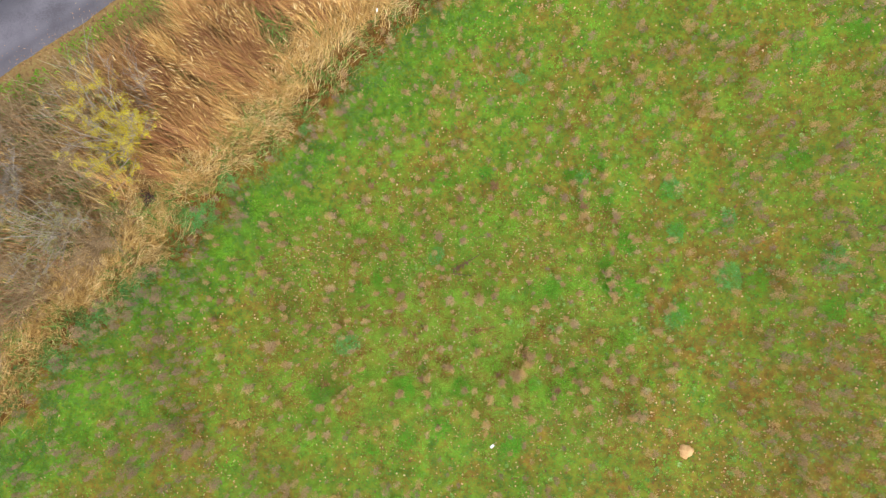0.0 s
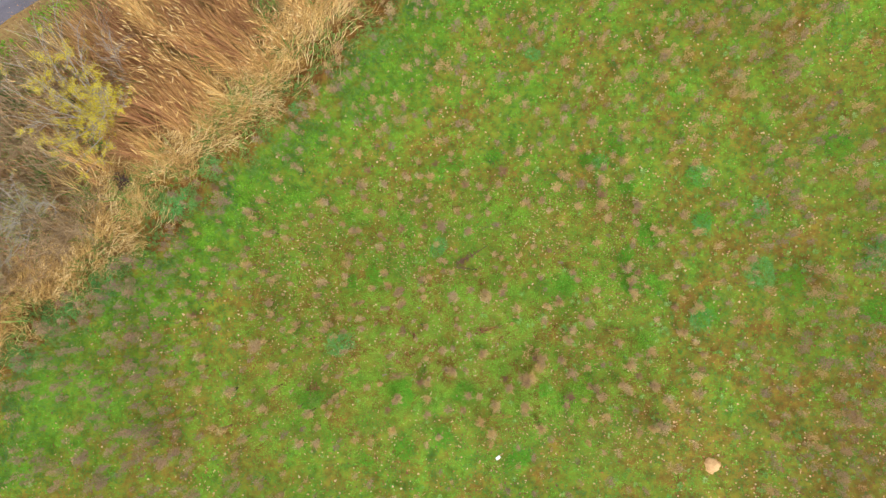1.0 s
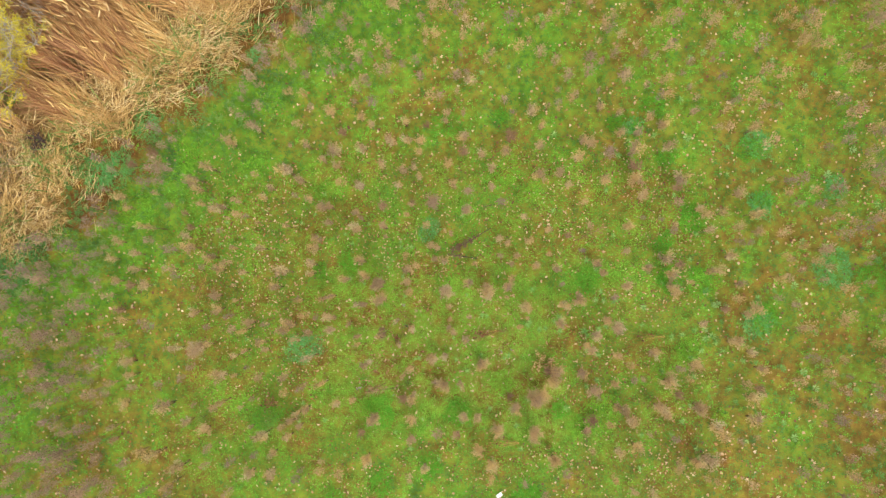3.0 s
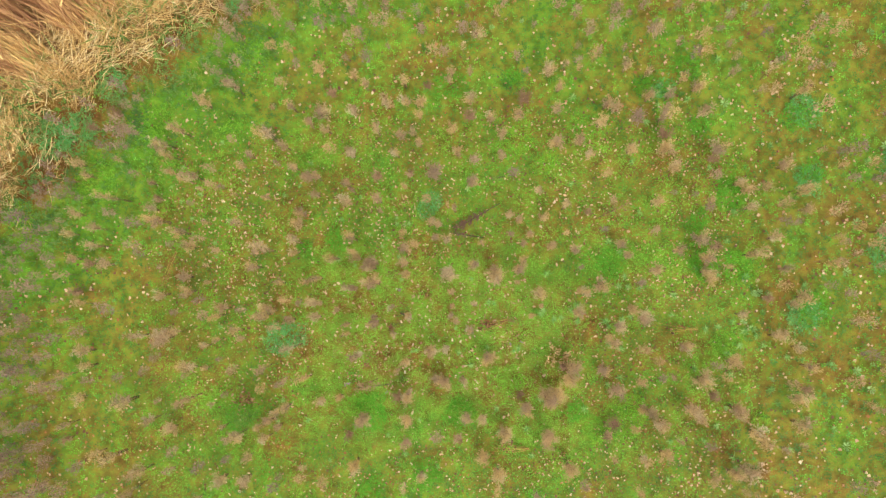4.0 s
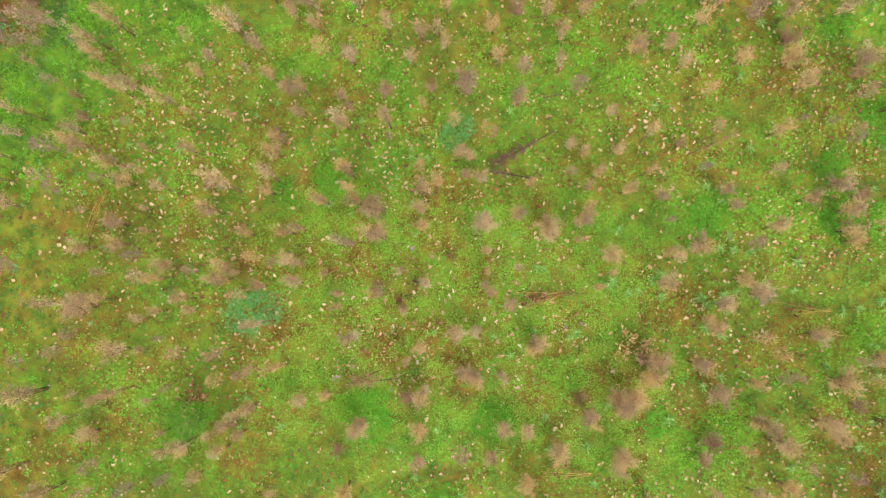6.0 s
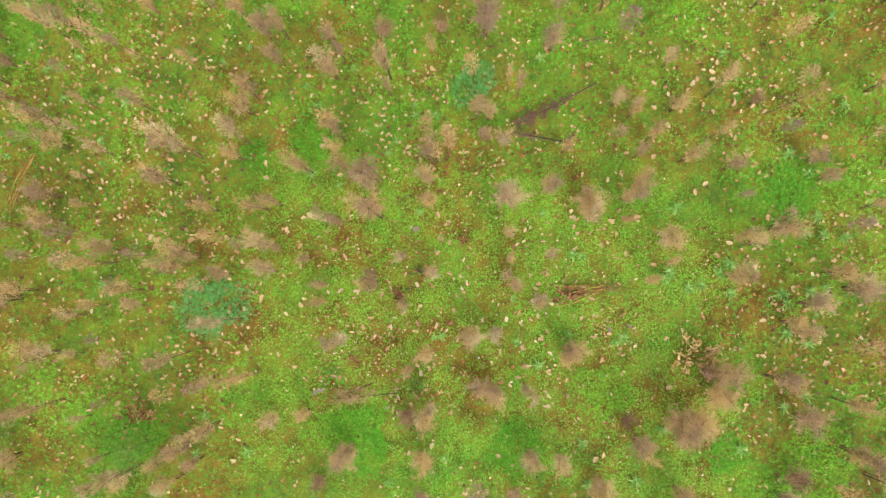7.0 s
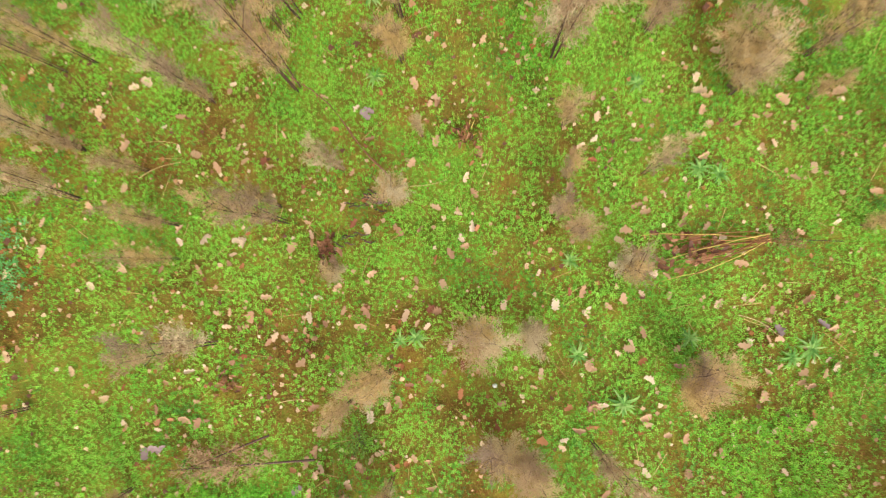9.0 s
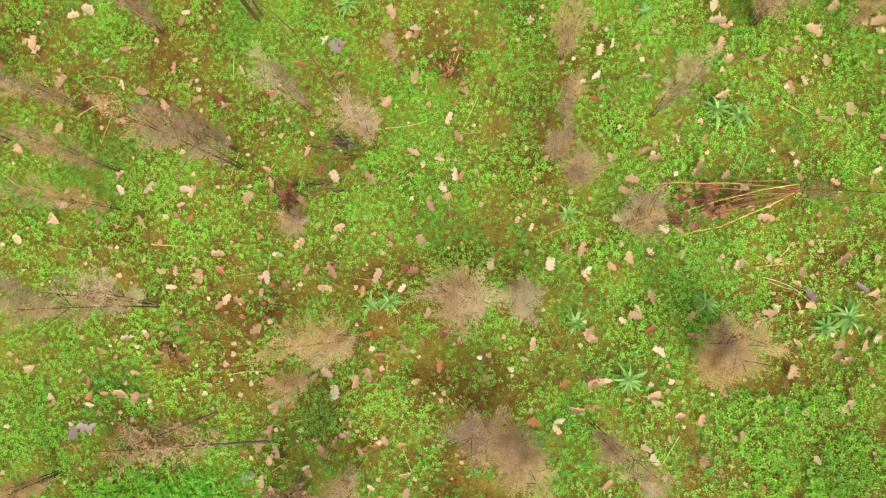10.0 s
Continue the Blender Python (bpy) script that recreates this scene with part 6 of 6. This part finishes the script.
def reeds():
    def keep(x, y):
        return belt_keep(x, y) * smooth(-lane_side(x, y), 1.6, 3.0) * smooth(np.hypot(x + 12.75, y - 2.95), 0.6, 1.1) * smooth(combed(x, y, -0.65, 1.5, 0.2, 103), 0.3, 0.62) * (1 - 0.9 * smooth(-x - 0.35 * y + 1.2 * vnoise(x, y, 0.8, 105), 12.0, 13.5))
    x, y = field(320000, -24, -1, -10, 15, keep)
    m = len(x)
    tv, tf = blade_template(1.0, 0.021, 0.25)
    tall = 0.75 + 0.7 * vnoise(x, y, 1.4, 107, 2)
    wind = 2.45 + 1.6 * (vnoise(x, y, 1.8, 109, 2) - 0.5) + 0.9 * (vnoise(x, y, 0.4, 123, 2) - 0.5) + rng.normal(0, 0.45, m)
    depth_in = smooth(-meadow_side(x, y), 0.1, 2.5)
    foot = gz(x, y) - 0.02 + 0.75 * depth_in * combed(x, y, -0.5, 1.2, 0.25, 111) * rng.random(m) ** 0.5
    v, f = spread(tv, tf, np.stack([x, y, foot], -1), rng.uniform(0, 6.28, m), np.abs(rng.normal(0.68, 0.34, m)) + 0.2 * (1 - depth_in), rng.uniform(0.7, 1.2, m) * tall * (0.5 + 0.5 * depth_in), wind)
    inner = smooth(-meadow_side(x, y) + 1.5 * (vnoise(x, y, 1.2, 117) - 0.5), 0.8, 2.6)
    t = np.clip(0.52 - 0.26 * inner + 0.7 * (vnoise(x, y, 1.5, 113, 2) - 0.5) + 1.1 * (combed(x, y, -0.65, 1.7, 0.17, 115) - 0.5) + rng.normal(0, 0.12, m), 0, 1)
    # stems are darker at the foot and paler towards the tips
    t = np.repeat(t, 5) + np.tile([-0.10, -0.10, 0, 0, 0.08], m)
    stuff("dry_reeds", np_mesh("dry_reeds", v, f, REED, np.clip(t, 0, 1)), "tall dry golden-brown reeds leaning in a dense belt", "reeds")
    # pale seed heads and broken leaves, thickest in the middle of the belt
    k = rng.random(m) < 0.02 + (0.07 + 0.11 * smooth(y - 0.3 * x, 9.0, 12.0)) * smooth(vnoise(x, y, 1.6, 119), 0.38, 0.62)
    n = int(k.sum())
    hx, hy, hz = x[k] + rng.normal(0, 0.2, n), y[k] + rng.normal(0, 0.2, n), gz(x[k], y[k]) + tall[k] * rng.uniform(0.6, 1.2, n) * (0.5 + 0.5 * depth_in[k])
    v, f = spread(*blade_template(1.0, 0.16, 0.25), np.stack([hx, hy, hz], -1), rng.uniform(0, 6.28, n), rng.uniform(0.5, 1.5, n), rng.uniform(0.1, 0.26, n), wind[k])
    stuff("reed_leaves", np_mesh("reed_leaves", v, f, REED, np.repeat(np.clip(rng.normal(0.82, 0.12, n), 0, 1), 5)), "pale dry reed leaves and seed heads bent over", "reeds")


reeds()


def matted_straw():
    def keep(x, y):
        s = meadow_side(x, y) + 2.0 * (vnoise(x, y, 0.8, 127, 3) - 0.5)
        return smooth(s, -2.9, -1.0) * (1 - smooth(s, -0.9, 1.2)) ** 1.5 * smooth(vnoise(x, y, 0.35, 131, 2), 0.15, 0.45)
    x, y = field(240000, -22, -0.5, -9, 14.5, keep)
    m = len(x)
    tv, tf = reed_strip(1.0, 0.036, 0.45)
    wind = 0.7 + 2.6 * (vnoise(x, y, 1.2, 137, 2) - 0.5) + rng.normal(0, 0.45, m)
    v, f = spread(tv, tf, np.stack([x, y, gz(x, y) + 0.3 * rng.random(m) * smooth(-meadow_side(x, y), -0.2, 1.0)], -1), rng.uniform(0, 6.28, m), rng.uniform(0.6, 1.5, m), rng.uniform(0.2, 0.55, m), wind)
    t = np.clip(0.66 + 0.5 * (vnoise(x, y, 0.9, 139, 2) - 0.5) + 1.0 * (vnoise(x, y, 0.28, 141, 2) - 0.5) + rng.normal(0, 0.17, m), 0, 1)
    stuff("matted_dry_grass", np_mesh("matted_dry_grass", v, f, STRAW, np.repeat(t, 7)), "pale matted dry grass fringing the reed belt", "dry grass")


matted_straw()


def straw_margin():
    def keep(x, y):
        s = meadow_side(x, y) + 1.6 * (vnoise(x, y, 0.6, 157, 3) - 0.5)
        return smooth(s, -0.9, -0.2) * (1 - smooth(s, 0.5, 2.6)) * smooth(vnoise(x, y, 0.35, 163, 2), 0.40, 0.6)
    x, y = field(90000, -22, -0.5, -9, 14.5, keep)
    m = len(x)
    tv, tf = reed_strip(1.0, 0.045, 0.45)
    v, f = spread(tv, tf, np.stack([x, y, gz(x, y)], -1), rng.uniform(0, 6.28, m), rng.uniform(0.4, 1.4, m), rng.uniform(0.08, 0.2, m))
    t = np.clip(rng.normal(0.28, 0.22, m), 0, 1)
    stuff("straw_margin", np_mesh("straw_margin", v, f, STRAW, np.repeat(t, 7)), "short brown dry grass thinning out into the meadow", "dry grass")


straw_margin()


def margin_herbs():
    def keep(x, y):
        s = meadow_side(x, y) + 1.8 * (vnoise(x, y, 0.8, 197, 3) - 0.5)
        return smooth(s, -1.2, -0.1) * (1 - smooth(s, 1.2, 3.0)) * smooth(vnoise(x, y, 0.4, 199, 2), 0.36, 0.56)
    x, y = field(110000, -22, -0.5, -9, 14.5, keep)
    m = len(x)
    v, f = spread(*LIGHT_TREFOIL, np.stack([x, y, gz(x, y) + rng.uniform(0.02, 0.12, m)], -1), rng.uniform(0, 6.28, m), rng.uniform(0, 0.7, m), rng.uniform(0.03, 0.06, m))
    t = np.clip(0.25 + 1.2 * (vnoise(x, y, 0.5, 201, 2) - 0.5) + rng.normal(0, 0.2, m), 0, 1)
    stuff("margin_herbs", np_mesh("margin_herbs", v, f, MARGIN_HERB, np.repeat(t, len(LIGHT_TREFOIL[0]))), "dull grey-green herbs and nettles where reeds meet meadow", "herbs")


MARGIN_HERB = plant("dull_margin_herb", [(0.0, (0.085, 0.19, 0.04)), (0.5, (0.165, 0.32, 0.06)), (1.0, (0.27, 0.40, 0.10))], grain=12, amount=0.2)
margin_herbs()


def twig_thicket():
    def keep(x, y):
        return smooth(-x - 0.35 * y, 11.9, 13.6) * smooth(-meadow_side(x, y), 0.8, 2.0) * smooth(-lane_side(x, y), 0.9, 2.2) * smooth(vnoise(x, y, 0.5, 167, 2), 0.3, 0.55)
    x, y = field(42000, -24, -11, -8, 10, keep)
    m = len(x)
    tv, tf = reed_strip(1.0, 0.014, 0.4)
    v, f = spread(tv, tf, np.stack([x, y, gz(x, y) + 0.3 * rng.random(m)], -1), rng.uniform(0, 6.28, m), rng.uniform(0.1, 1.3, m), rng.uniform(0.5, 1.3, m), 7 * vnoise(x, y, 1.2, 173) + rng.normal(0, 0.8, m))
    t = np.clip(0.5 + 0.9 * (vnoise(x, y, 1.0, 179, 2) - 0.5) + rng.normal(0, 0.2, m), 0, 1)
    stuff("twig_thicket", np_mesh("twig_thicket", v, f, BROWN_TWIG, np.repeat(t, 7)), "dense thicket of bare grey-brown stems and brambles", "thicket")


twig_thicket()


def verge():
    def keep(x, y):
        d = -lane_side(x, y)
        return smooth(d, 0.15, 0.4) * (1 - smooth(d, 0.8, 1.5)) * smooth(vnoise(x, y, 1.1, 149, 2), 0.46, 0.58)
    grass("verge_grass", 60000, (-26, -6, 2, 15), keep, 0.14, 0.034, label="tufts of green grass on the verge of the lane", material=BRIGHT_HERB)
    def under(x, y):
        return belt_keep(x, y) * smooth(vnoise(x, y, 0.8, 151, 2), 0.48, 0.66)
    grass("belt_undergrowth", 60000, (-24, -1, -10, 14), under, 0.62, 0.035, label="green undergrowth showing between the dry reeds", material=MARGIN_HERB)
    def far_keep(x, y):
        return smooth(lane_side(x, y), 3.1, 3.5)
    grass("far_verge_grass", 16000, (-30, -14, 8, 18), far_keep, 0.16, 0.02, label="green grass on the far verge of the lane")


verge()


# ---- shrubs ----
def shrub(name, x, y, height, spread_r, label, bark, leaf=None, leaf_count=0, seed=0, stems=7, thick=0.02, twigs=5, lean=(0, 0), leaf_size=0.07, low=0.25, long_limbs=()):
    r = random.Random(seed)
    root = new(name)
    root.matrix_basis = Matrix.Translation((x, y, float(gz(x, y))))
    limbs, fine, tips = [], [], []
    for k in range(stems):
        a = 2 * math.pi * k / stems + r.uniform(-0.4, 0.4)
        out = spread_r * r.uniform(0.35, 1.0)
        h = height * r.uniform(0.7, 1.05)
        pts = []
        for i in range(7):
            s = i / 6
            pts.append(Vector((lean[0] * s + out * s ** 1.3 * math.cos(a + 0.3 * math.sin(3 * s + k)), lean[1] * s + out * s ** 1.3 * math.sin(a + 0.3 * math.sin(3 * s + k)), h * s ** 0.85 - 0.03)))
        limbs.append(tube(pts, [thick * (1 - 0.85 * i / 6) for i in range(7)], 5))
        for j in range(twigs * 2):
            s = r.uniform(low, 1.0)
            i = min(5, int(s * 6))
            p = pts[i].lerp(pts[i + 1], s * 6 - i)
            b, ln = r.uniform(0, 6.28), r.uniform(0.25, 0.6) * height * 0.42
            q = p + Vector((math.cos(b), math.sin(b), r.uniform(0.1, 0.9))).normalized() * ln
            mid = p.lerp(q, 0.5) + Vector((r.uniform(-1, 1), r.uniform(-1, 1), r.uniform(0, 1))) * 0.05
            fine.append(tube([p, mid, q], [thick * 0.42, thick * 0.3, thick * 0.12], 3))
            for _ in range(twigs):
                p2 = p.lerp(q, r.uniform(0.3, 1.0))
                b2 = b + r.uniform(-1.2, 1.2)
                q2 = p2 + Vector((math.cos(b2), math.sin(b2), r.uniform(-0.1, 0.8))).normalized() * ln * r.uniform(0.25, 0.6)
                fine.append(tube([p2, q2], [thick * 0.22, thick * 0.08], 3))
                tips.append((p2, q2))
    # long bare limbs that stand clear of the leaves, forking near their ends
    for a, reach, h in long_limbs:
        pts = [Vector((reach * s ** 1.15 * math.cos(a + 0.12 * math.sin(4 * s)), reach * s ** 1.15 * math.sin(a + 0.12 * math.sin(4 * s)), h * s ** 0.8 - 0.03)) for s in (0, 0.2, 0.4, 0.6, 0.8, 1.0)]
        limbs.append(tube(pts, [thick * k for k in (0.9, 0.8, 0.66, 0.5, 0.36, 0.16)], 5))
        for j in range(9):
            i = r.choice((2, 3, 3, 4))
            q0 = pts[i].lerp(pts[i + 1], r.random())
            b, ln = a + r.choice((-1, 1)) * r.uniform(0.35, 0.9), r.uniform(0.5, 1.1)
            q1 = q0 + Vector((math.cos(b), math.sin(b), r.uniform(0.1, 0.5))) * ln
            fine.append(tube([q0, q0.lerp(q1, 0.5) + Vector((0, 0, 0.04)), q1], [thick * 0.4, thick * 0.3, thick * 0.12], 3))
            if i < 4:
                tips.append((q0, q1))
    for limb in limbs:
        v, f = gather([limb])
        part("branch", np_mesh("branch", v, f, bark, np.full(len(v), r.uniform(0.4, 0.8))), root)
    v, f = gather(fine)
    tagged(part("twigwork", np_mesh("twigwork", v, f, bark, np.full(len(v), 0.45)), root), kind="stuff")
    if leaf:
        g = np.random.default_rng(seed)
        pos = []
        leafy = [tip for tip in tips if r.random() < 0.55]
        for k in range(leaf_count):
            p, q = leafy[g.integers(0, len(leafy))]
            pos.append(p.lerp(q, g.uniform(0.0, 1.15)) + Vector(g.normal(0, 0.034, 3)))
        pos = np.array(pos)
        v, f = spread(*LIGHT_TREFOIL, pos, g.uniform(0, 6.28, leaf_count), g.uniform(0, 1.2, leaf_count), g.uniform(0.6, 1.3, leaf_count) * leaf_size)
        part("foliage", np_mesh("foliage", v, f, leaf, np.repeat(g.random(leaf_count), len(LIGHT_TREFOIL[0]))), root)
    return tagged(root, label, "shrub")


PALE_BARK = plant("pale_grey_bark", [(0.0, (0.24, 0.205, 0.165)), (0.5, (0.36, 0.32, 0.265)), (1.0, (0.47, 0.43, 0.37))], grain=12, amount=0.2, thin=0, rough=0.85)
PALE_LEAF = plant("pale_green_leaf", [(0.0, (0.22, 0.24, 0.05)), (0.5, (0.36, 0.37, 0.09)), (1.0, (0.5, 0.48, 0.16))], grain=8, amount=0.2, thin=0.3)
shrub("yellow_shrub", -13.6, 5.2, 2.3, 2.6, "shrub with sparse yellow autumn leaves on grey branches", PALE_BARK, YELLOW, 20000, 51, 17, 0.024, 7, (-0.3, 0.5), 0.019, long_limbs=[(1.86, 4.2, 2.6), (2.15, 3.3, 2.4), (1.6, 2.7, 2.6), (2.55, 2.6, 2.4), (3.3, 2.3, 2.2), (2.9, 2.9, 2.1)])
shrub("bare_shrub", -13.1, 6.9, 2.2, 1.6, "leafless shrub with pale grey forked branches", PALE_BARK, None, 0, 52, 6, 0.015, 4, low=0.5, long_limbs=[(1.7, 1.7, 2.2), (2.3, 2.0, 2.3), (1.2, 1.2, 2.3)])
shrub("bare_shrub", -16.4, 1.8, 2.4, 2.2, "bare grey shrub with a few yellow-green leaves", PALE_BARK, PALE_LEAF, 2600, 53, 16, 0.024, 6, leaf_size=0.022)
shrub("bare_shrub", -18.3, 3.6, 2.3, 2.0, "bare grey-brown shrub tangled beside the lane", GREY_BARK, None, 0, 54, 14, 0.026, 6)
shrub("bare_shrub", -14.9, 1.3, 1.7, 1.7, "low thicket of bare brown twigs", BROWN_TWIG, None, 0, 55, 20, 0.026, 6)
shrub("bare_shrub", -16.4, 4.6, 1.8, 1.8, "low tangle of bare brown twigs behind shrubs", BROWN_TWIG, None, 0, 56, 20, 0.026, 6)
shrub("bare_shrub", -17.6, -0.3, 1.7, 1.8, "low thicket of bare reddish-brown twigs", BROWN_TWIG, None, 0, 57, 20, 0.026, 6)
shrub("bare_shrub", -19.4, 1.5, 2.2, 2.0, "bare grey shrub with thin spreading branches", GREY_BARK, PALE_LEAF, 1800, 58, 14, 0.024, 6, leaf_size=0.022)
shrub("bare_shrub", -15.6, 6.6, 1.6, 1.5, "low bare thicket of grey-brown twigs", BROWN_TWIG, None, 0, 60, 16, 0.024, 6)
shrub("bare_shrub", -18.6, 6.0, 1.6, 1.6, "low bare shrub of brown twigs near the lane", BROWN_TWIG, None, 0, 61, 16, 0.024, 6)
shrub("dark_brushwood", -13.0, 3.15, 0.7, 0.42, "blackened clump of dead brushwood at the reed edge", BLACK_TWIG, None, 0, 59, 16, 0.018, 5, low=0.1)
